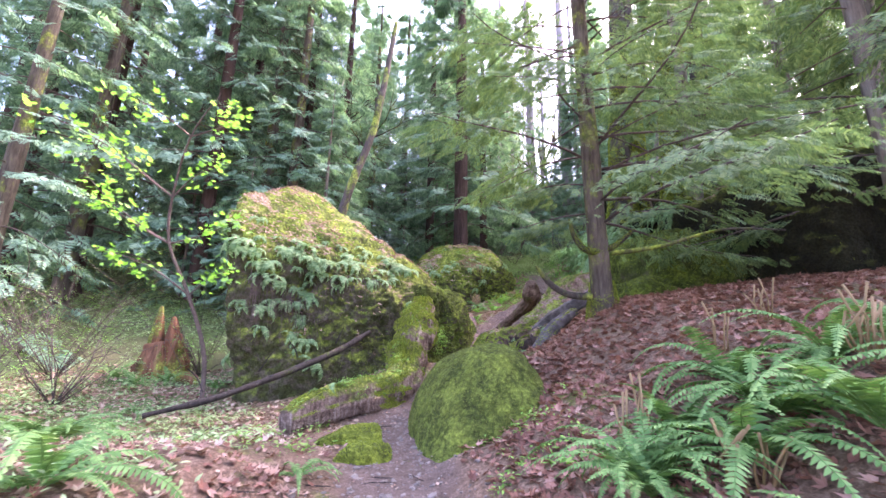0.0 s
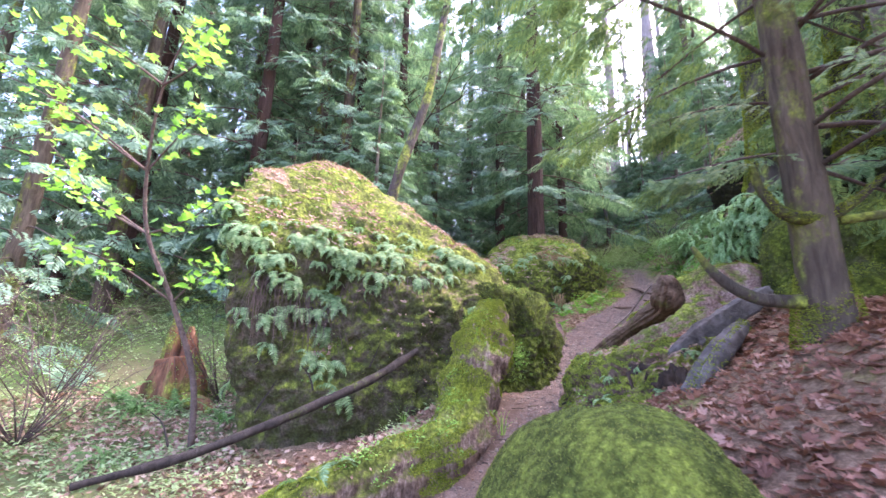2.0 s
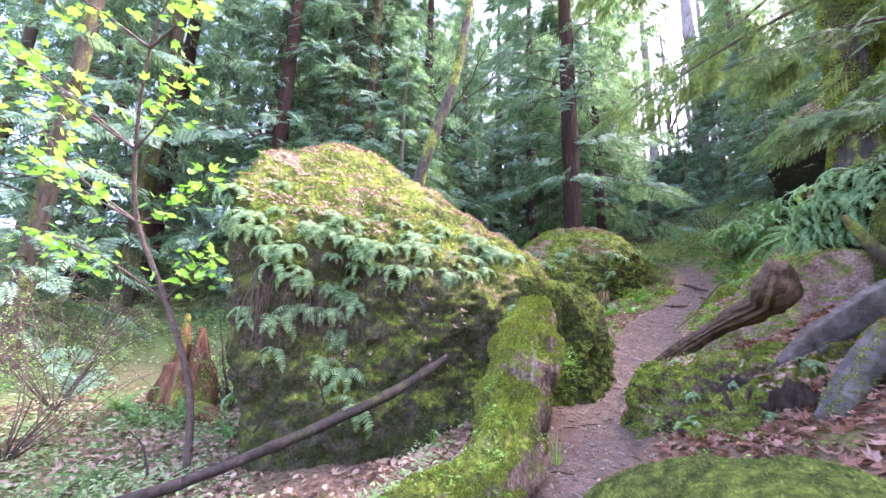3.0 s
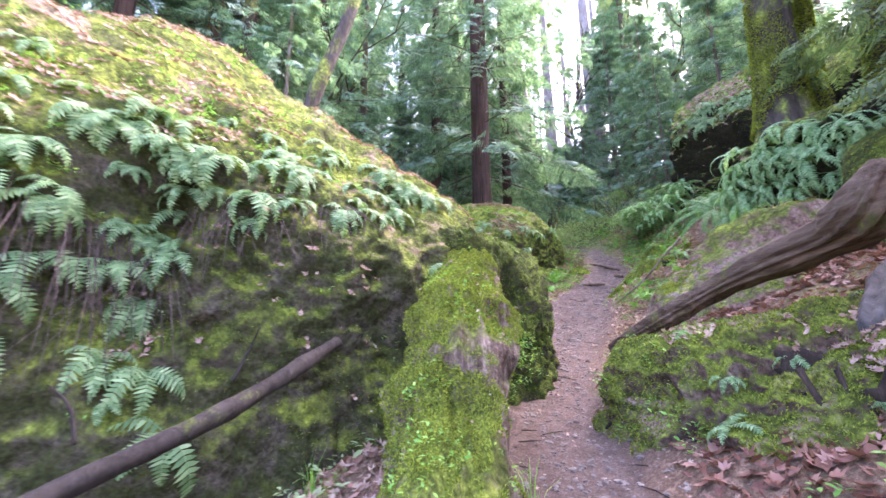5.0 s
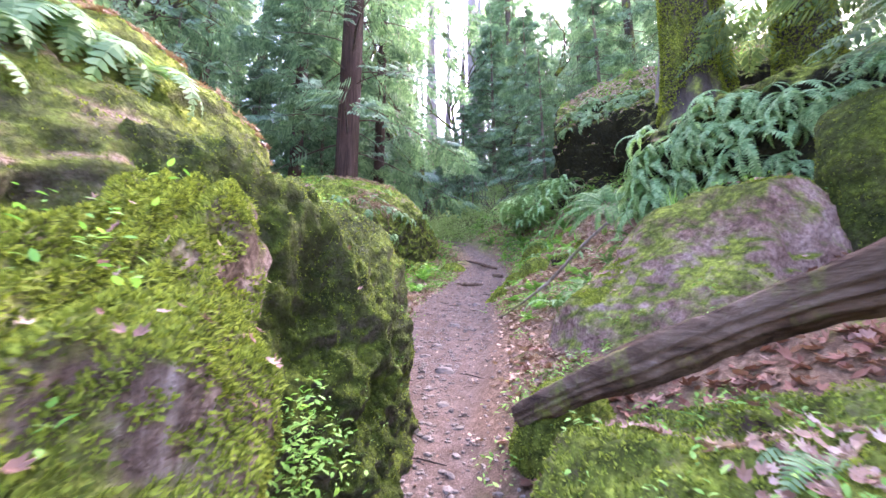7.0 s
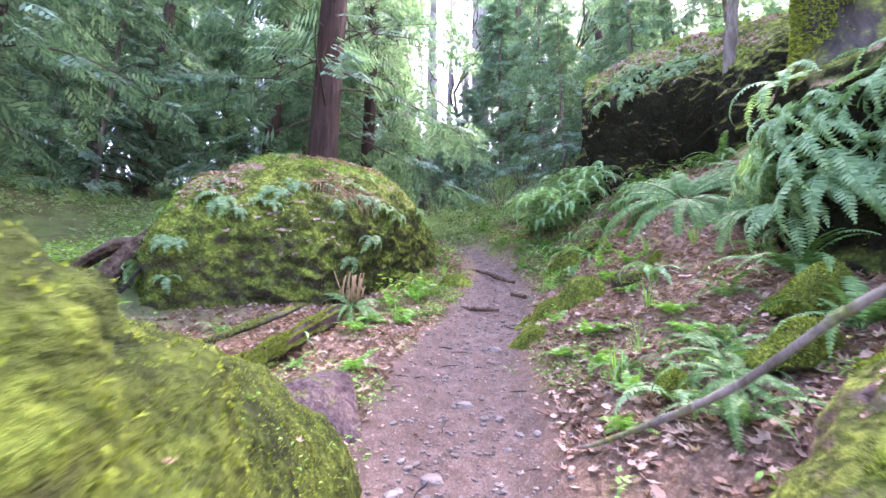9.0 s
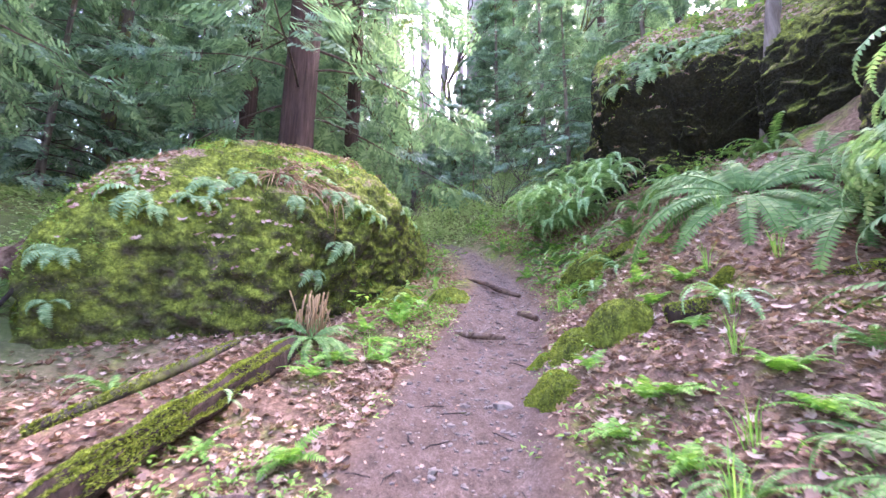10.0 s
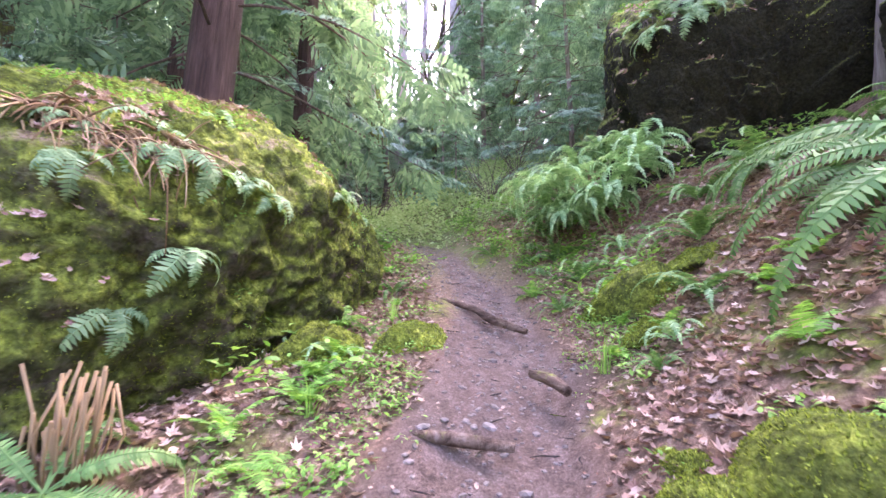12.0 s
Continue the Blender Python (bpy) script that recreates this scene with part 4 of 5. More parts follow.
# ---------------------------------------------------------------- maple leaf shapes, litter
def lobed_leaf(curl=0.25):
    """A five-lobed leaf about 1 across, in the plane of x and y, its stalk at the origin."""
    tips = [(-2.2, 0.55), (-1.1, 0.85), (0, 1.05), (1.1, 0.85), (2.2, 0.55)]
    ring = []
    for k, (a, l) in enumerate(tips):
        ring.append((math.sin(a * 0.8) * l * 0.55, 0.3 + math.cos(a * 0.8) * l * 0.6))
        if k < 4:
            b = a + 0.55
            ring.append((math.sin(b * 0.8) * 0.27, 0.3 + math.cos(b * 0.8) * 0.27))
    v = [(0, 0, 0), (0, 0.3, -0.04)] + [(x, y, curl * (x * x + (y - 0.3) ** 2)) for x, y in ring]
    t = [(1, k + 3, k + 2) for k in range(len(ring) - 1)] + [(1, 2, 0), (1, 0, len(ring) + 1)]
    return np.array(v, float), np.array(t)


LEAF_FLAT, LEAF_CURLED = lobed_leaf(0.15), lobed_leaf(0.9)


def litter(name, count, xr, yr, density, size, seed, label, mat=M_LITTER):
    r = np.random.default_rng(seed)
    x, y = r.uniform(*xr, count * 4), r.uniform(*yr, count * 4)
    p = np.stack([x, y, 0 * x], -1)
    keep = r.random(len(x)) < density(x, y, p)
    x, y = x[keep][:count], y[keep][:count]
    if not len(x):
        return
    z = ground(x, y)
    w = np.stack([x, y, z + r.uniform(0.004, 0.035, len(x))], -1)
    parts = []
    for k, leaf in enumerate((LEAF_FLAT, LEAF_CURLED)):
        sel = np.arange(len(x)) % 2 == k
        v, t = scatter(leaf[0] - [0, 0.35, 0], leaf[1], w[sel], random_turns(sel.sum(), 0.4, r), size * r.uniform(0.5, 1.35, sel.sum()))
        parts.append((v, t, 0))
    v, t, m = join(parts)
    put(name, mesh_of(name, v, t, [mat], soft=False), label=label, category="dead leaves", kind="stuff")


def off_trail(x, y, p, gap=0.5):
    s = x - trail_x(y)
    return smooth(np.abs(s), gap, gap + 0.45)


litter("dead_leaves", 17000, (-0.2, 7.5), (2.2, 10.5), lambda x, y, p: off_trail(x, y, p, 0.55) * (0.75 + 0.7 * fnoise(p, 0.9, 3, 15)), 0.095, 11, "red-brown maple leaves covering the bank", M_LITTER_RED)
litter("dead_leaves", 8000, (-6, 8), (0.5, 12), lambda x, y, p: off_trail(x, y, p) * smooth(x - trail_x(y), -4, 1) * (0.55 + 0.8 * fnoise(p, 0.8, 3, 5)), 0.1, 1, "brown maple leaves on the bank", M_LITTER_RED)
litter("dead_leaves", 42000, (-2, 9), (11, 22), lambda x, y, p: off_trail(x, y, p, 0.55) * (1 - smooth(np.abs(x - trail_x(y)), 2.5, 5)) * (0.9 + 0.9 * fnoise(p, 0.9, 3, 6)), 0.072, 2, "pale brown leaves along the trail")
litter("dead_leaves", 4200, (-1.5, 6), (1, 22), lambda x, y, p: (np.abs(x - trail_x(y)) < 0.9) * (0.25 + 0.6 * smooth(np.abs(x - trail_x(y)), 0.2, 0.7)), 0.035, 3, "leaf scraps trodden into the dirt")
litter("dead_leaves", 15000, (-9, -1), (2, 11), lambda x, y, p: 0.6 + 0.9 * fnoise(p, 0.7, 3, 8), 0.1, 4, "brown leaves among the ferns")


def litter_on(rock, count, low, seed, size=0.07, where=None):
    ob, v, t = rock
    r = np.random.default_rng(seed)
    c = np.array(ob.location)
    p, n = sample(v, t, count, lambda q, m: smooth(m[:, 2], low, low + 0.2) * smooth(fnoise(q + c, 0.9, 3, seed), -0.02, 0.12), r)
    x = np.cross(n + r.normal(0, 0.3, n.shape), r.normal(0, 1, n.shape))
    vv, tt = scatter(LEAF_CURLED[0] - [0, 0.35, 0], LEAF_CURLED[1], p + n * 0.02, frames_from(x, n), size * r.uniform(0.5, 1.3, count))
    put("dead_leaves", mesh_of("dead_leaves", vv, tt, [M_LITTER], soft=False), ob.location, label="dead leaves lying on the boulder", category="dead leaves", kind="stuff")


litter_on(BIG, 11000, 0.55, 1, 0.05)
litter_on(SECOND, 7000, 0.55, 2, 0.055)
litter_on(OVER, 7000, 0.3, 3, 0.09)
litter_on(CLUMP, 2600, 0.3, 4, 0.048)
litter_on(LOG, 120, 0.4, 6, 0.035)
litter_on(MID, 60, 0.6, 7, 0.035)
litter_on(SLAB, 260, 0.7, 5, 0.045)


def hanging_roots(rock, a, b, count, length, seed):
    """Thin roots and dead stems that hang over the rock's edge between two places."""
    ob, v, t = rock
    r = np.random.default_rng(seed)
    c = np.array(ob.location)
    n, _ = normals_of(v, t)
    mid = v[t].mean(1)
    unit = mid / np.linalg.norm(mid, axis=1, keepdims=True)
    parts = []
    for p in along(a, b, count, 0.08, seed) - c:
        i = int(np.argmax(unit @ (p / np.linalg.norm(p))))
        down = n[i] * n[i][2] - np.array([0, 0, 1.0])
        down = down / (np.linalg.norm(down) + 1e-6) * 0.8 - [0, 0, 0.2]
        q, l, w = mid[i] + n[i] * 0.01, length * r.uniform(0.4, 1.2), r.normal(0, 0.05, 3)
        rad = [0.007, 0.006, 0.005, 0.003] if seed == 3 else [0.004, 0.0035, 0.003, 0.0015]
        parts.append((*tube([q, q + n[i] * 0.035 + w * 0.4 + down * 0.3 * l, q + n[i] * 0.05 + w + down * 0.65 * l, q + n[i] * 0.03 + w * 1.6 + down * l], rad, 4, steps=7), 0))
    v, t, _ = join(parts)
    put("hanging_roots", mesh_of("hanging_roots", v, t, [M_DRY if seed == 3 else M_TWIG]), ob.location, label="thin dry roots and stems hanging over the boulder", category="roots", kind="stuff")


hanging_roots(BIG, (-3.9, 8.3, 3.2), (-2.7, 8.4, 2.9), 150, 1.1, 1)
hanging_roots(BIG, (-2.6, 8.4, 3.2), (-1.2, 9.2, 3.3), 90, 0.5, 5)
hanging_roots(SECOND, (0.75, 16.5, 5.45), (1.7, 16.8, 5.35), 240, 0.38, 3)
hanging_roots(OVER, (6.7, 18.4, 9.35), (9.0, 16.4, 9.7), 160, 0.55, 4)


# little stones and crumbs on the trail
def pebbles():
    d, t0 = ico(1)
    r = np.random.default_rng(5)
    n = 5000
    y = r.uniform(1, 22, n)
    x = trail_x(y) + r.normal(0, 0.36, n)
    w = np.stack([x, y, ground(x, y) + 0.002], -1)
    v, t = scatter(d * [1, 0.75, 0.45], t0, w, random_turns(n, 0.2, r), r.gamma(2.0, 0.006, n) + 0.006)
    put("pebbles", mesh_of("pebbles", v, t, [M_STONE], soft=False), label="small grey stones trodden into the dirt trail", category="stones", kind="stuff")
    for k, (x, y, s) in enumerate(((1.32, 12.25, 0.09), (0.3, 10.4, 0.06), (2.8, 15.05, 0.08), (1.5, 13.1, 0.06), (1.25, 12.7, 0.06), (2.0, 13.9, 0.07), (1.1, 11.6, 0.05), (3.1, 14.75, 0.08))):
        vv, tt = rock_shape((x, y, 0), [((a[0], a[1], a[2]), b) for a, b in BASE], 4, 8, 0.12, 60 + k, 0.02, (1, 1, 1))
        put("stone", mesh_of("stone", vv * [s, s * 0.75, s * 0.4], tt, [M_STONE], soft=False), g(x, y, 0.0), label="pale flat stone set in the dirt trail", category="stone", group="stones")


M_STONE, _nt, _b = material("pale_stone", 0.85)
_nt.links.new(ramp(_nt, noise_node(_nt, 8, 6), [(0.3, (0.09, 0.075, 0.062)), (0.7, (0.24, 0.2, 0.17))]), _b.inputs["Base Color"])
pebbles()


# ---------------------------------------------------------------- low plants
def herb_leaf():
    v = np.array([(0, 0, 0), (0.25, 0.18, 0.06), (0.25, -0.18, 0.06), (0.6, 0.16, 0.08), (0.6, -0.16, 0.08), (1, 0, 0.0)])
    return v, np.array([(0, 2, 1), (1, 2, 4), (1, 4, 3), (3, 4, 5)])


HERB = herb_leaf()


def herbs(name, spots, mat, label, seed, size=0.05, leaves=12, high=0.12):
    """Little leafy plants at the spots (x, y, z)."""
    r = np.random.default_rng(seed)
    p = np.repeat(spots, leaves, 0)
    n = len(p)
    p = p + np.stack([r.normal(0, high * 0.5, n), r.normal(0, high * 0.5, n), r.uniform(0, high, n)], -1)
    v, t = scatter(HERB[0], HERB[1], p, random_turns(n, 0.35, r), size * r.uniform(0.6, 1.4, n))
    put(name, mesh_of(name, v, t, [mat], soft=False), label=label, category="undergrowth", kind="stuff")


def spots(count, xr, yr, density, seed):
    r = np.random.default_rng(seed)
    x, y = r.uniform(*xr, count * 4), r.uniform(*yr, count * 4)
    k = r.random(len(x)) < density(x, y, np.stack([x, y, 0 * x], -1))
    x, y = x[k][:count], y[k][:count]
    return np.stack([x, y, ground(x, y)], -1)


herbs("undergrowth", spots(4200, (-30, -4.5), (6, 30), lambda x, y, p: smooth(-x, 4.5, 7) * (0.5 + fnoise(p, 0.4, 3, 3)), 1), M_GRASS, "pale green low plants across the open hollow", 1, 0.11, 9, 0.25)
def herbs_on(rock, count, low, seed, size=0.035, leaves=9):
    ob, v, t = rock
    r = np.random.default_rng(seed)
    c = np.array(ob.location)
    p, n = sample(v, t, count, lambda q, m: smooth(m[:, 2], low, low + 0.3) * smooth(fnoise(q + c, 1.2, 3, seed), 0.0, 0.3), r)
    herbs("small_plants", p + c, M_HERB, "bright small-leaved plants growing in the moss", seed, size, leaves, 0.07)


herbs_on(BIG, 450, 0.1, 21)
herbs_on(MID, 300, -0.2, 22, 0.02)
r_p = np.random.default_rng(28)
herbs("small_plants", np.array((0.02, 9.72, 1.98)) + r_p.normal(0, 1, (60, 3)) * (0.06, 0.1, 0.16), M_HERB, "bright small-leaved plants growing in the moss", 28, 0.032, 9, 0.07)
herbs_on(SECOND, 650, 0.0, 23)
herbs_on(OVER, 400, 0.2, 24, 0.07)
herbs_on(CLUMP, 220, -0.3, 25, 0.03)
herbs_on(LOG, 150, 0.0, 27, 0.035)
herbs_on(SLAB, 120, 0.2, 26)


def grass_tufts(places, seed):
    """Long thin blades in tufts."""
    r = np.random.default_rng(seed)
    blade = np.array([(0, -0.012, 0), (0, 0.012, 0), (0.12, 0.01, 0.55), (0.12, -0.01, 0.55), (0.42, 0, 0.92)]), np.array([(0, 1, 2), (0, 2, 3), (3, 2, 4)])
    p = np.repeat(np.array(places), 26, 0)
    a = r.uniform(0, 6.28, len(p))
    p = p + np.stack([np.cos(a), np.sin(a), 0 * a], -1) * r.uniform(0, 0.05, len(p))[:, None]
    lean = r.normal(0, 0.25, len(p))
    x = np.stack([np.cos(a), np.sin(a), lean], -1)
    v, t = scatter(blade[0], blade[1], p, frames_from(x, np.tile([0, 0, 1.0], (len(p), 1))), r.uniform(0.12, 0.34, len(p)))
    put("grass", mesh_of("grass", v, t, [M_HERB], soft=False), label="thin green grass blades in loose tufts", category="grass", kind="stuff")


grass_tufts([g(*q) for q in ((0.15, 11.9), (0.0, 12.3), (4.6, 14.6), (4.9, 14.2), (4.2, 14.1), (5.2, 14.9), (3.3, 13.4), (2.9, 13.2), (-0.2, 8.3), (2.4, 16.9), (1.9, 16.1), (4.4, 16.6), (3.3, 18.4), (5.1, 17.2), (-1.6, 9.0), (3.9, 13.9))]
            + [(3.3, 11.2, 3.6), (3.8, 11.6, 3.7)], 3)
herbs("low_plants", spots(2200, (-3, 6), (10.5, 21), lambda x, y, p: off_trail(x, y, p, 0.5) * (1 - smooth(np.abs(x - trail_x(y)), 1.2, 2.6)) * smooth(fnoise(p, 1.0, 3, 15), -0.05, 0.2), 12), M_HERB, "bright green small leafy plants beside the trail", 12, 0.04, 12, 0.09)
herbs("low_plants", spots(1300, (-3, 6), (3, 22), lambda x, y, p: off_trail(x, y, p, 0.45) * (1 - smooth(np.abs(x - trail_x(y)), 1.0, 2.4)) * smooth(fnoise(p, 1.1, 3, 5), 0.0, 0.3), 2), M_HERB, "bright green small leafy plants beside the trail", 2, 0.05, 12, 0.1)
herbs("undergrowth", spots(2600, (-12, -1.2), (13, 26), lambda x, y, p: 0.6 + fnoise(p, 0.5, 3, 9), 6), M_GRASS, "pale green low plants across the open hollow", 6, 0.1, 9, 0.22)
herbs("low_plants", spots(1600, (2.5, 9), (21.6, 27), lambda x, y, p: 0.6 + fnoise(p, 0.8, 3, 41), 41), M_GRASS, "pale green undergrowth closing over the upper trail", 41, 0.1, 12, 0.35)
herbs("low_plants", spots(1500, (-3, 9), (17, 32), lambda x, y, p: off_trail(x, y, p, 0.5) * (0.4 + fnoise(p, 0.6, 3, 7)), 3), M_HERB, "green undergrowth up the slope", 3, 0.09, 12, 0.25)
herbs("low_plants", spots(1500, (-10, -1.2), (2, 10), lambda x, y, p: 0.3 + fnoise(p, 0.8, 3, 8), 4), M_GRASS, "green low plants among dead leaves", 4, 0.07, 10, 0.15)


# ---------------------------------------------------------------- trees
def cedar_spray(seed=1, blade=0.05, pairs=7):
    """A flat fan of scale leaves along x, 1 long, tips hanging."""
    r = np.random.default_rng(seed)
    v, t = [], []
    for k in range(pairs):
        f = 0.08 + 0.92 * k / (pairs - 1)
        c = np.array([f, 0, -0.12 * f * f])
        w = 0.48 * (1 - 0.65 * f) * r.uniform(0.8, 1.15)
        for side in (-1, 1):
            e = c + np.array([w * 0.75, side * w, -0.22 * w - r.uniform(0, 0.08)])
            q = (c + e) / 2 + np.array([blade * 0.8, -side * blade, 0])
            s = (c + e) / 2 - np.array([blade * 0.8, -side * blade, 0])
            b = len(v)
            v += [c, q, e, s]
            t += [(b, b + 1, b + 2), (b, b + 2, b + 3)]
    return np.array(v), np.array(t)


SPRAY, SPRAY_FINE = cedar_spray(1, 0.052, 6), cedar_spray(2, 0.035, 9)


def crown(height, first, reach, branches, per, size, seed, droop=0.5, spray=SPRAY, sector=None, gap=0.0, clear=None):
    """Boughs round a trunk of that height, from `first` up: wood and foliage arrays, the trunk's foot at the origin."""
    r = np.random.default_rng(seed)
    wood, where, ax = [], [], []
    for k in range(branches):
        h = first + (height - first) * (k + r.uniform(0, 1)) / branches
        a = k * 2.4 + r.uniform(-0.4, 0.4) if sector is None else r.uniform(*sector)
        length = reach * (1 - ((h - first) / (height - first)) ** 1.3 * 0.85) * r.uniform(0.65, 1.1)
        s = np.linspace(0, 1, 7)
        out = np.array([math.cos(a), math.sin(a), 0])
        side = np.array([-math.sin(a), math.cos(a), 0])
        z = h + length * (r.uniform(-0.05, 0.3) * s - droop * s ** 2 + 0.12 * s ** 4)
        line = out * (s * length)[:, None] + side * (0.12 * length * np.sin(s * 2.5) * r.normal())[:, None]
        line[:, 2] = z
        if clear:
            bad = ~clear(line)
            bad[0] = False
            if bad.any():
                cut = max(int(np.argmax(bad)), 1)
                line = line[0] + (line - line[0]) * (cut - 0.5) / 6
                length *= (cut - 0.5) / 6
        wood.append((*tube(line, np.linspace(0.017, 0.004, 7) * (0.5 + length / 3), 4), 0))
        f = gap + (1 - gap) * r.beta(1.6, 1.1, per)
        p = np.stack([np.interp(f, s, line[:, q]) for q in range(3)], -1)
        sd = r.choice([-1, 1], per)
        spread = (1 - f * 0.75) * length * 0.36 * r.uniform(0, 1, per)
        d = out * 0.75 + side * (sd * r.uniform(0.25, 1.0, per))[:, None] + np.array([0, 0, -1]) * (0.25 + 0.5 * r.random(per))[:, None]
        p = p + (side[None] * sd[:, None] + out * 0.5) * spread[:, None] - np.array([0, 0, 1]) * (spread * 0.35 + r.uniform(0, 0.1, per))[:, None]
        where.append(p), ax.append(d)
    where, ax = np.concatenate(where), np.concatenate(ax)
    if clear:
        keep = clear(where)
        where, ax = where[keep], ax[keep]
    n = len(where)
    up = np.stack([r.normal(0, 0.45, n), r.normal(0, 0.45, n), np.ones(n)], -1)
    v, t = scatter(spray[0], spray[1], where, frames_from(ax, up), size * r.uniform(0.6, 1.3, n))
    wv, wt, _ = join(wood)
    return (wv, wt), (v, t)


def conifer(name, at, height, radius, crown_of, bark, leaf, label, seed=1, lean=(0, 0), flare=1.5, category="tree", sides=16):
    base = new(name)
    base.location = at
    tagged(base, label, category, "conifers")
    z = np.array([-0.4, 0.0, 0.4, 1.2, height * 0.3, height * 0.65, height])
    r = np.array([1.25 * flare, flare, 1.15, 1.0, 0.86, 0.6, 0.08]) * radius
    v, t = tube(np.stack([lean[0] * z, lean[1] * z, z], -1), r, sides, 0.1, 2.5, seed, 40, 0.08)
    put("trunk", mesh_of("trunk", v, t, [bark]), parent=base)
    if crown_of:
        put("bough_wood", crown_of[0], parent=base, kind="stuff")
        put("crown", crown_of[1], parent=base, kind="stuff")
    return base


def crown_meshes(bark, leaf, *a, **k):
    w, f = crown(*a, **k)
    return mesh_of("branches", *w, [bark]), mesh_of("crown", *f, [leaf], soft=False)


C_BIG = [crown_meshes(M_TWIG, M_CEDAR_LEAF, 20, lo, 3.5, 70, 26, 0.46, 30 + i, 0.55) for i, lo in enumerate((2.0, 3.0, 1.2))]
C_YOUNG = [crown_meshes(M_TWIG, M_CEDAR_LEAF, 9, 0.2, 2.4, 60, 24, 0.38, 40 + i, 0.45) for i in range(2)]
C_BARE = [crown_meshes(M_TWIG, M_HEMLOCK, 24, 12, 2.4, 30, 14, 0.7, 50, 0.5)]

# the dark red cedar behind the second boulder
C_RED = crown_meshes(M_TWIG, M_CEDAR_LEAF, 22, 2.6, 4.6, 90, 40, 0.55, 61, 0.5, gap=0.25)
conifer("cedar_tree", (0.95, 21.0, 5.6), 26, 0.36, C_RED, M_CEDAR, M_CEDAR_LEAF, "tall cedar with dark red-brown bark behind the mossy boulder", 3)

# forest up the slope: (x, y, which crown, size)
r_f = np.random.default_rng(77)
FOREST = [(-7.5, 17, 0), (-5, 19.5, 1), (-10.5, 20, 2), (-13, 15, 1), (-4.8, 27, 2), (-0.8, 26.5, 1), (-11.5, 28, 0), (-17, 21, 2), (-16, 12, 0), (-20, 28, 1),
          (12.5, 21, 2), (14.5, 27, 0), (-6.5, 34, 1), (-14, 36, 2), (17.5, 23, 1),
          (15.5, 16, 2), (13.5, 33, 1), (-24, 18, 0), (-22, 36, 1), (-8.8, 15.2, 2), (-12.0, 13.5, 2), (-6.4, 18.2, 2), (-10.8, 17.3, 2), (-18, 16, 2), (-14, 26, 0), (16, 11, 1), (19, 18, 0), (14, 13.5, 2), (-6.2, 16.5, 1), (-9.2, 18.5, 2), (-3.0, 30, 0), (0.8, 32, 2), (12, 31, 0), (-20, 23, 1), (-11.8, 10.9, 2), (-15, 14.5, 2), (20, 32, 0), (2.4, 23.9, 1)]
for k, (x, y, c) in enumerate(FOREST):
    s = r_f.uniform(0.85, 1.15)
    ob = conifer("cedar_tree", g(x, y, -0.2), 22, 0.24, C_BIG[c], M_CEDAR if k % 2 else M_HEM_BARK, M_CEDAR_LEAF, "tall conifer with drooping blue-green foliage on the slope", 100 + k)
    ob.rotation_euler[2], ob.scale = r_f.uniform(0, 6.28), (s, s, s * r_f.uniform(0.9, 1.15))
for k, (x, y) in enumerate(((-4.3, 14.8), (-6.8, 14.2), (-9.5, 15.5), (6.6, 24.6), (8.8, 22.3), (10.4, 20.6), (-12, 23), (7.8, 28.8), (1.9, 30), (5.2, 30.5), (12, 18.5), (-15.5, 17.5), (-9, 26), (-5.5, 25.5), (-2.5, 27), (0.3, 28.5), (7.6, 31.5), (10.2, 30), (12.5, 27.5), (14, 24), (4.0, 33.5), (-12, 30), (10.0, 25.5))):
    s = r_f.uniform(0.6, 1.0) * (1.3 if y > 25 else 1) * (0.5 if y > 22 and abs(x - 0.9 - 0.34 * (y - 11.2)) < 2.6 else 1)
    ob = conifer("young_conifer", g(x, y, -0.1), 9.5, 0.09, C_YOUNG[k % 2], M_FIR, M_CEDAR_LEAF, "young conifer with green drooping boughs", 150 + k)
    ob.rotation_euler[2], ob.scale = r_f.uniform(0, 6.28), (s, s, s)
# tall pale trunks against the sky
for k, (x, y, rad) in enumerate(((10.8, 34.5, 0.5), (7.6, 34.5, 0.3), (12.9, 38.0, 0.25), (4.9, 33.0, 0.22), (9.3, 41, 0.3), (14.5, 37, 0.35), (2.2, 38, 0.3), (6.6, 43, 0.3))):
    conifer("tall_pale_tree", g(x, y, -0.3), 34, rad, C_BARE[0] if k % 2 else None, M_PALE, M_HEMLOCK, "tall straight pale trunk rising above the young trees", 170 + k, flare=1.1)

# the near conifer on the right bank, whose boughs hang over the trail
FT = (2.62, 6.85, 1.75)
def over_trail(p):
    """Boughs kept clear of the trail's headroom."""
    x, y, z = p[:, 0] + FT[0], p[:, 1] + FT[1], p[:, 2] + FT[2]
    return ((np.abs(x - trail_x(y)) > 1.7) | (z > ground(x, y) + 3.3)) & (y < 8.6)


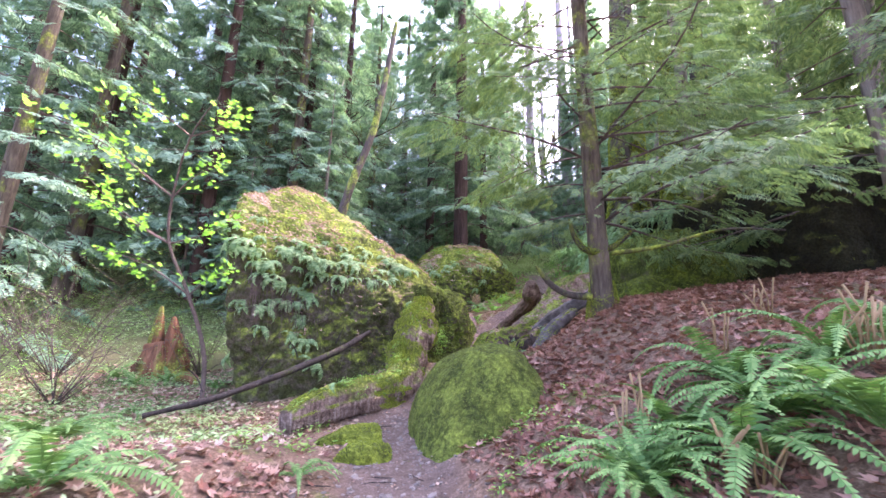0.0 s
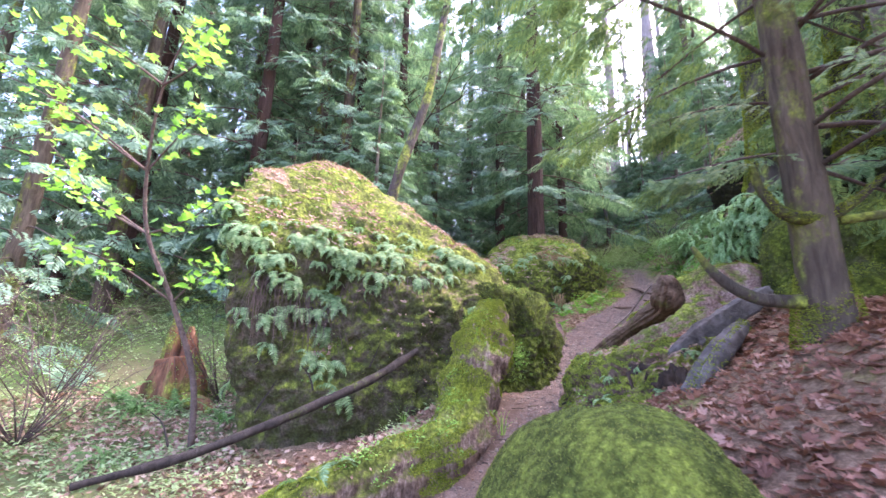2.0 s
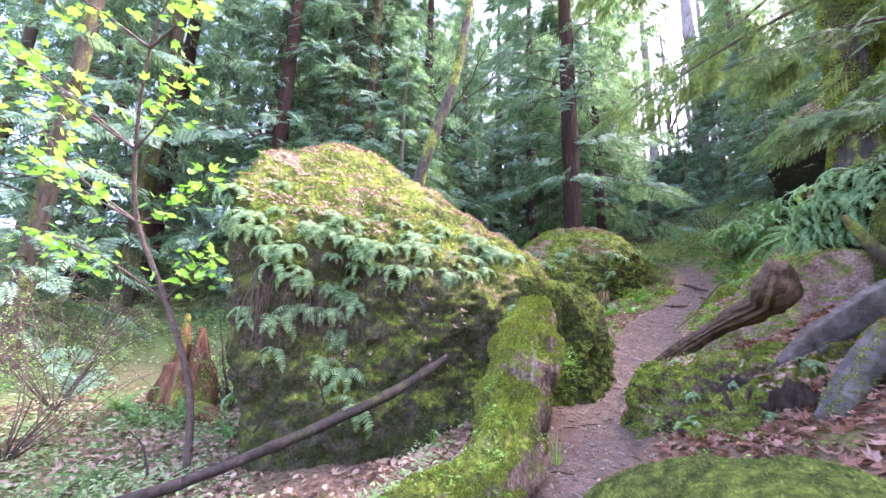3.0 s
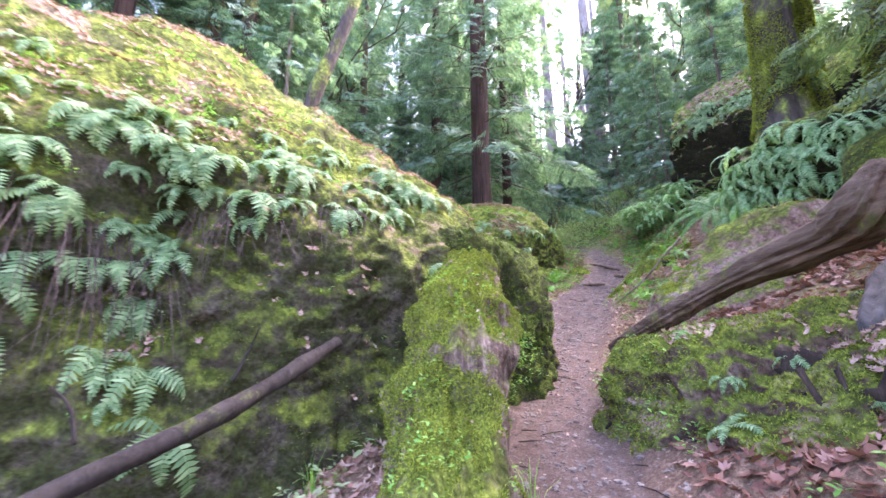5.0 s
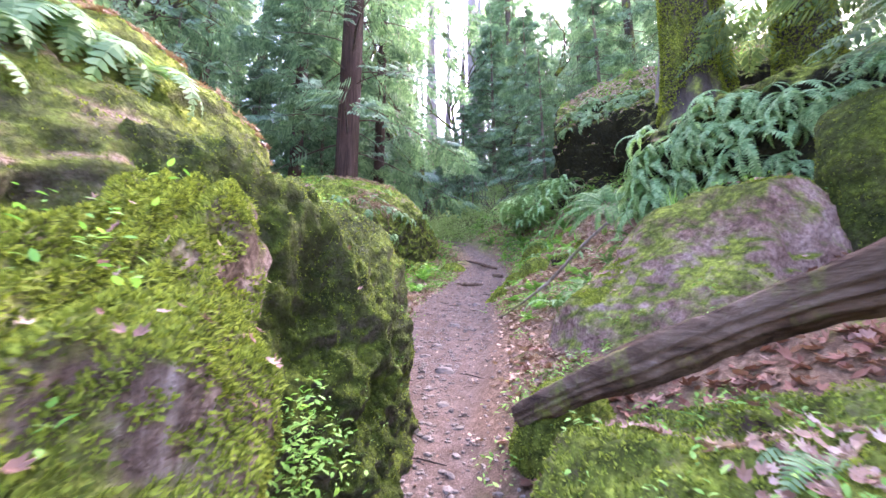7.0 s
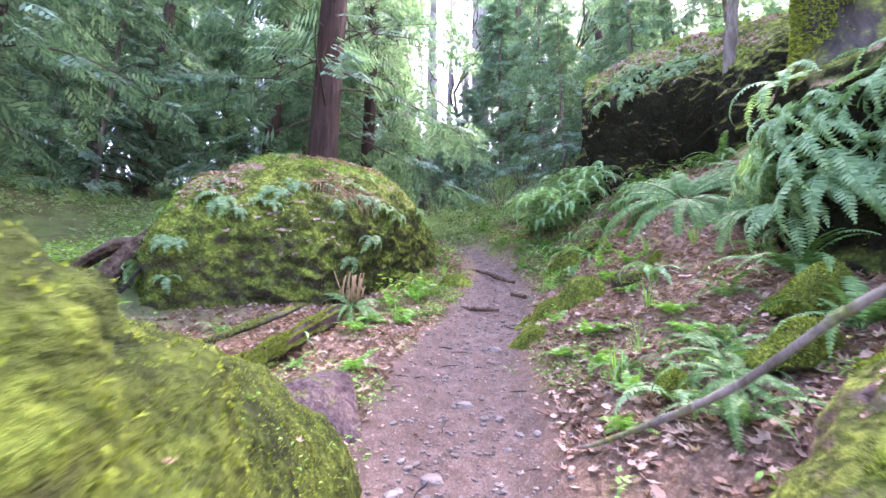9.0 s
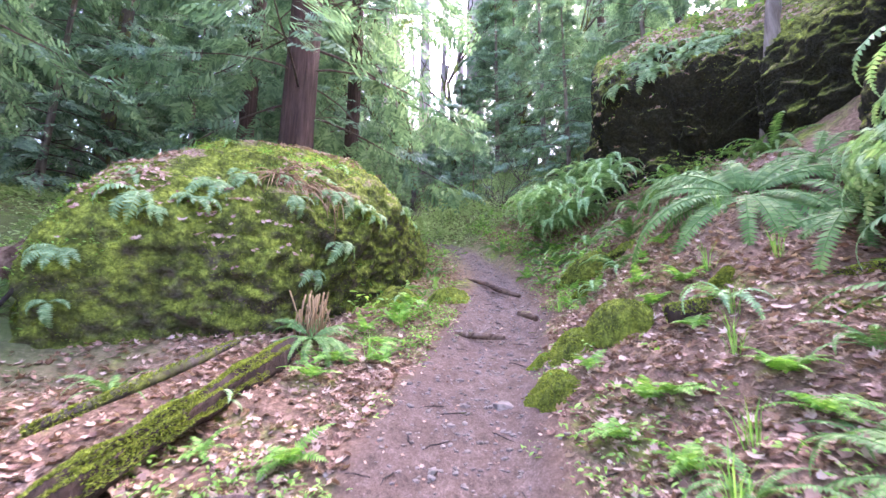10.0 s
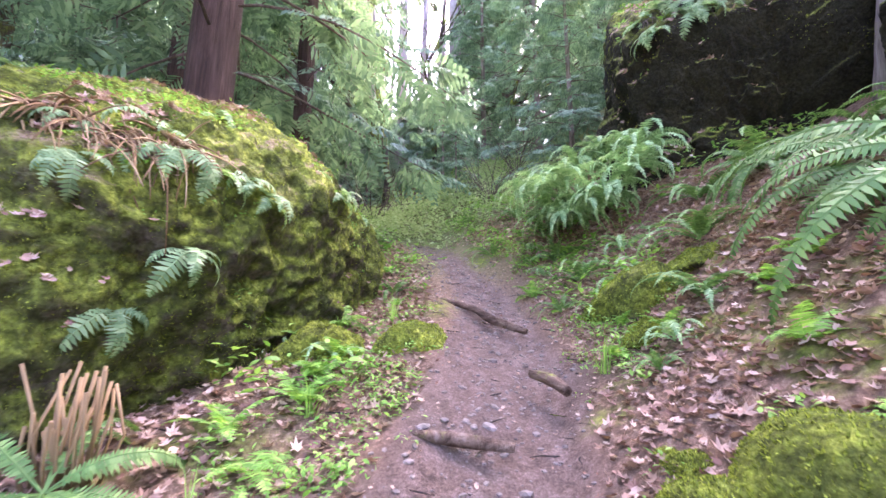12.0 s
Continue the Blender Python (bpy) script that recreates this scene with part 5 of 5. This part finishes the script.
C_NEAR = crown_meshes(M_TWIG, M_HEMLOCK, 10, 2.0, 4.2, 64, 125, 0.19, 71, 0.4, SPRAY_FINE, sector=(2.3, 6.9), gap=0.15, clear=over_trail)
near = conifer("hemlock_tree", FT, 14, 0.175, C_NEAR, M_HEM_BARK, M_HEMLOCK, "mossy-footed conifer with lacy hanging boughs on the leaf-covered bank", 7, lean=(-0.03, -0.05), flare=2.2)
tv, tt = tube([(0, 0, z) for z in np.linspace(-0.1, 1.1, 12)], np.linspace(0.38, 0.19, 12), 24, 0.1)
moss_on(near, tv, tt, 9000, 0.05, 0.016, seed=17)
limb("dead_branch", [(2.4, 6.8, 2.6), (2.0, 6.7, 2.62), (1.7, 6.65, 2.8), (1.5, 6.6, 3.05)], [0.07, 0.055, 0.045, 0.02], M_MAPLE, "curved bare mossy branch stub of the conifer", "branch", 10, 30, 0.25, seed=31)
limb("dead_branch", [(2.75, 6.7, 3.3), (3.4, 6.4, 3.35), (4.2, 6.1, 3.55), (5.0, 5.9, 3.5)], [0.04, 0.03, 0.02, 0.01], M_MAPLE, "long bare mossy branch of the conifer", "branch", 8, 30, 0.25, seed=32)

C_LACY = [crown_meshes(M_TWIG, M_HEMLOCK, 11, 1.2, 3.2, 46, 48, 0.34, 72 + i, 0.3, SPRAY, gap=0.1) for i in range(2)]
for k, (x, y) in enumerate(((7.4, 6.4), (9.8, 8.2), (6.6, 10.4), (10.5, 11.5), (8.6, 4.6), (11.5, 6.5))):
    ob = conifer("hemlock_tree", g(x, y, -0.2), 14, 0.18, C_LACY[k % 2], M_FIR, M_HEMLOCK, "hemlock with lacy boughs up the leaf-covered bank", 190 + k)
    ob.rotation_euler[2] = k * 1.3

# old mossy trunks on the ledge
for k, (x, y, z, rad) in enumerate(((5.75, 12.9, 5.9, 0.36), (6.35, 12.95, 6.0, 0.27), (6.95, 11.9, 5.9, 0.36), (8.2, 12.3, 6.0, 0.3))):
    old = conifer("old_maple_tree", (x, y, z), 16, rad, None, M_MAPLE, M_CEDAR_LEAF, "thick old trunk with clumps of moss on the rock ledge", 180 + k, flare=1.35, sides=36)
    old.rotation_euler = (0.02 * k, 0.05 - 0.04 * k, k)
    tv, tt = tube([(0, 0, z) for z in np.linspace(0, 6, 24)], rad * np.interp(np.linspace(0, 6, 24), [0, 0.4, 1.2, 6], [1.46, 1.26, 1.08, 1.0]), 30)
    moss_on(old, tv, tt, 16000, -0.02, 0.03, seed=181 + k)

# leaning mossy trunk behind the boulder
limb("leaning_tree", [(-3.6, 13.0, 3.0), (-3.2, 13.1, 6.3), (-2.4, 13.4, 9.5), (-1.9, 13.8, 14)], [0.17, 0.14, 0.12, 0.08], M_MAPLE, "thin leaning tree with mossy bark behind the boulder", "tree", 12, 40, 0.15, seed=33)


def bare_tree(at, height, seed, label, mat=M_MAPLE, radius=0.14, depth=4):
    r = random.Random(seed)
    parts = []

    def grow(p, d, length, rad, level):
        pts = [p]
        for _ in range(4):
            d = (d + Vector((r.gauss(0, 0.16), r.gauss(0, 0.16), 0.06))).normalized()
            pts.append(pts[-1] + d * length / 4)
        parts.append((*tube([tuple(q) for q in pts], np.linspace(rad, rad * 0.62, 5), 7 if level < 2 else 4), 0))
        if level < depth:
            for _ in range(3 if level else 4):
                k = r.choice((2, 3, 4))
                nd = (d + Vector((r.gauss(0, 0.6), r.gauss(0, 0.6), r.gauss(0.1, 0.3)))).normalized()
                grow(pts[k], nd, length * r.uniform(0.55, 0.75), rad * 0.6, level + 1)
    grow(Vector((0, 0, 0)), Vector((r.gauss(0, 0.08), r.gauss(0, 0.08), 1)), height * 0.42, radius, 0)
    v, t, _ = join(parts)
    return put("bare_maple", mesh_of("bare_maple", v, t, [mat]), at, label=label, category="tree")


for k, (x, y, h) in enumerate(((-6.2, 21, 14), (5.6, 29, 12), (8.4, 31, 14), (-9.5, 23.5, 13), (3.4, 31, 13), (10.2, 28, 12), (-14.5, 19, 12))):
    bare_tree(g(x, y, -0.2), h, 10 + k, "leafless branching maple with mossy limbs")

# far woods: foliage and thin trunks past counting
def far_woods(count, seed):
    r = np.random.default_rng(seed)
    cx, cy = r.uniform(-34, 34, 130), r.uniform(29, 50, 130)
    k = r.integers(0, 130, count)
    gap = np.abs(cx - 0.9 - 0.34 * (cy - 11.2)) < 4.2
    top = np.where(gap, r.uniform(3, 6.5, 130), r.uniform(9, 24, 130))
    h = r.uniform(0, 1, count) ** 0.8
    x = cx[k] + r.normal(0, 1, count) * (1.7 * (1.1 - h))
    y = cy[k] + r.normal(0, 1, count) * (1.5 * (1.1 - h))
    z = ground(cx, cy)[k] + h * top[k]
    a = r.uniform(0, 6.28, count)
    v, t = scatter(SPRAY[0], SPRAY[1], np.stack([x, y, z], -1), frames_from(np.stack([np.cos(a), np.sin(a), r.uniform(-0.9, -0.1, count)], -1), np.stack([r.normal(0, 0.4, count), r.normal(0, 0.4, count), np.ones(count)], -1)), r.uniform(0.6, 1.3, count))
    put("hazy_far_foliage", mesh_of("hazy_far_foliage", v, t, [M_FAR_HAZE], soft=False), label="conifer woods far up the slope, haze painted in as pale blue-green", category="woods", kind="stuff")
    parts = [(*tube([(px, py, pz - 0.3), (px + r.normal(0, 0.2), py, pz + q * 0.6), (px + r.normal(0, 0.5), py, pz + q * 1.15)], [0.17, 0.13, 0.04], 6), 0) for px, py, pz, q in zip(cx, cy, ground(cx, cy), np.where(gap, 16, top))]
    v, t, _ = join(parts)
    put("far_trunks", mesh_of("far_trunks", v, t, [M_PALE]), label="thin grey trunks of the far woods", category="woods", kind="stuff")


far_woods(34000, 4)


def fallen_twigs(count, seed):
    r = np.random.default_rng(seed)
    y = r.uniform(2, 22, count)
    s = r.normal(0, 1.5, count)
    x = trail_x(y) + s
    p = np.stack([x, y, ground(x, y) + 0.008], -1)
    v0, t0 = tube([(-0.5, 0, 0), (-0.1, 0.04, 0.02), (0.2, -0.02, 0.03), (0.5, 0.03, 0)], [0.012, 0.02, 0.018, 0.006], 4)
    v, t = scatter(v0, t0, p, random_turns(count, 0.1, r), r.uniform(0.06, 0.3, count))
    put("twigs", mesh_of("twigs", v, t, [M_STICK]), label="small fallen twigs on the trail and its banks", category="twigs", kind="stuff")


fallen_twigs(420, 8)

# orange broken stump
stump = new("broken_stump")
stump.location = (-6.45, 10.4, 0.95)
tagged(stump, "broken rotten stump of orange-brown wood among ferns", "stump")
for k, (pts, rad) in enumerate(((((0, 0, -0.3), (0, 0, 0.5), (-0.05, 0, 0.9)), (0.55, 0.42, 0.3)), (((-0.22, 0, 0.3), (-0.27, 0, 1.1), (-0.3, 0.02, 1.75)), (0.2, 0.14, 0.03)), (((0.0, 0.1, 0.3), (0.02, 0.1, 1.0), (-0.03, 0.12, 1.5)), (0.22, 0.15, 0.04)),
                                (((0.2, -0.1, 0.3), (0.28, -0.1, 0.8), (0.34, -0.12, 1.1)), (0.2, 0.12, 0.03)), (((0.3, -0.3, 0.1), (0.8, -0.4, 0.1), (1.2, -0.5, -0.1)), (0.18, 0.14, 0.08)))):
    v, t = tube(pts, rad, 14, 0.35, 3, 35 + k, 18, 0.35)
    put("shard" if k else "base", mesh_of("shard", v, t, [M_STUMP]), parent=stump)


# vine maple sapling with fresh leaves
def sapling():
    r = np.random.default_rng(9)
    base = new("maple_sapling")
    base.location = (-4.3, 8.2, 0.75)
    tagged(base, "young maple with thin curved stem and fresh yellow-green leaves", "tree")
    o = np.array(base.location)
    stem = np.array([(0, 0, 0), (-0.05, -0.1, 0.9), (-0.35, -0.35, 1.9), (-0.7, -0.6, 2.8), (-0.6, -0.9, 3.6), (-0.2, -1.3, 4.6), (0.4, -1.6, 5.3)])
    wood = [(*tube(stem, [0.045, 0.04, 0.034, 0.028, 0.022, 0.015, 0.006], 7, steps=30), 0)]
    ends = []
    for k, (i, tip) in enumerate(((3, (-2.6, -0.8, 4.3)), (3, (-1.7, -1.3, 3.5)), (4, (-2.9, -1.4, 5.0)), (4, (0.5, -1.4, 4.1)), (2, (-1.6, -1.1, 2.6)), (3, (0.6, -1.0, 3.1)), (5, (-1.0, -2.0, 5.0)), (5, (0.9, -1.9, 4.7)), (2, (0.5, -0.7, 2.3)), (4, (-1.3, -1.9, 4.3)))):
        a, b = stem[i], np.array(tip)
        mid = (a + b) / 2 + r.normal(0, 0.12, 3) + [0, 0, 0.12]
        wood.append((*tube([a, mid, b], [0.018, 0.011, 0.004], 5, steps=12), 0))
        for f in np.linspace(0.4, 1, 7):
            q = a * (1 - f) ** 2 + 2 * mid * f * (1 - f) + b * f * f
            ends += [q + r.normal(0, 0.15, 3) for _ in range(7)]
    for k, (v, t, _) in enumerate(wood):
        part = "branch" if k else "stem"
        put(part, mesh_of(part, v, t, [M_TWIG]), parent=base)
    e = np.array(ends)
    v, t = scatter(LEAF_FLAT[0], LEAF_FLAT[1], e, random_turns(len(e), 0.5, r), r.uniform(0.09, 0.19, len(e)))
    put("leaves", mesh_of("leaves", v, t, [M_MAPLE_LEAF], soft=False), parent=base, kind="stuff")


sapling()


# thin twiggy shrubs with tiny leaves
def shrub(at, size, seed, mat, label, leaves=700):
    r = np.random.default_rng(seed)
    base = new("shrub")
    base.location = at
    tagged(base, label, "shrub", "shrubs")
    wood, ends = [], []
    for k in range(16):
        a = r.uniform(0, 6.28)
        d = np.array([math.cos(a) * 0.8, math.sin(a) * 0.8, r.uniform(0.6, 1.4)]) * size * r.uniform(0.6, 1)
        p = [np.zeros(3), d * 0.4 + r.normal(0, 0.05, 3), d * 0.8 + r.normal(0, 0.08, 3), d * 1.1 + [0, 0, -0.15 * size]]
        wood.append((*tube(p, [0.012, 0.009, 0.006, 0.003], 4), 0))
        for _ in range(4):
            f = r.uniform(0.35, 1)
            q = d * f
            e = q + r.normal(0, 0.3, 3) * size
            wood.append((*tube([q, (q + e) / 2 + [0, 0, 0.03], e], [0.005, 0.004, 0.002], 3), 0))
            ends += [q + (e - q) * u + r.normal(0, 0.03, 3) for u in r.uniform(0.2, 1, leaves // 64)]
    v, t, _ = join(wood)
    put("twig_wood", mesh_of("twig_wood", v, t, [M_TWIG]), parent=base, kind="stuff")
    e = np.array(ends)
    v, t = scatter(HERB[0], HERB[1], e, random_turns(len(e), 0.5, r), r.uniform(0.025, 0.055, len(e)))
    put("leaves", mesh_of("leaves", v, t, [mat], soft=False), parent=base, kind="stuff")


for k, (x, y, s) in enumerate(((-6.8, 8.0, 2.0), (-8.2, 9.5, 2.2), (-7.2, 6.6, 2.0), (-9.6, 8.2, 2.4), (-10.5, 11, 2.4), (-5.7, 10.6, 1.6), (-4.9, 11.6, 1.5))):
    shrub(g(x, y), s, 800 + k, M_HERB if k % 3 else M_GRASS, "twiggy shrub with tiny pale green leaves", 1200)
for k, (x, y, s) in enumerate(((4.3, 24.5, 1.2), (6.8, 22.9, 1.3), (2.9, 24.8, 1.2), (5.6, 26.5, 1.4), (8.2, 24.0, 1.3), (1.0, 25, 1.3))):
    shrub(g(x, y), s, 830 + k, M_GRASS, "twiggy leafless shrub beside the upper trail", 500)
# clipped dry fern stalks
def stalks(at, n, h, seed):
    r = np.random.default_rng(seed)
    base = new("fern_stalks")
    base.location = at
    tagged(base, "clump of dry broken-off fern stalks in dead leaves", "fern stalks", "fern stalks")
    for k in range(n):
        a, d = r.uniform(0, 6.28), r.uniform(0.01, 0.13)
        p = np.array([math.cos(a) * d, math.sin(a) * d, 0])
        l = h * r.uniform(0.5, 1.1)
        v, t = tube([p, p * 1.2 + [r.normal(0, 0.02), r.normal(0, 0.02), l * 0.5], p * 1.35 + [r.normal(0, 0.04), r.normal(0, 0.04), l]], [0.009, 0.007, 0.009], 6)
        put("stalk", mesh_of("stalk", v, t, [M_DRY]), parent=base)


stalks(g(1.36, 16.5), 40, 0.52, 1)
stalks(g(1.6, 2.3), 10, 0.3, 2)
stalks(g(2.7, 2.7, 0.1), 12, 0.45, 3)
stalks(g(1.3, 3.1), 8, 0.5, 4)
stalks(g(2.6, 4.1), 5, 0.45, 5)
stalks(g(3.4, 4.4), 6, 0.45, 6)
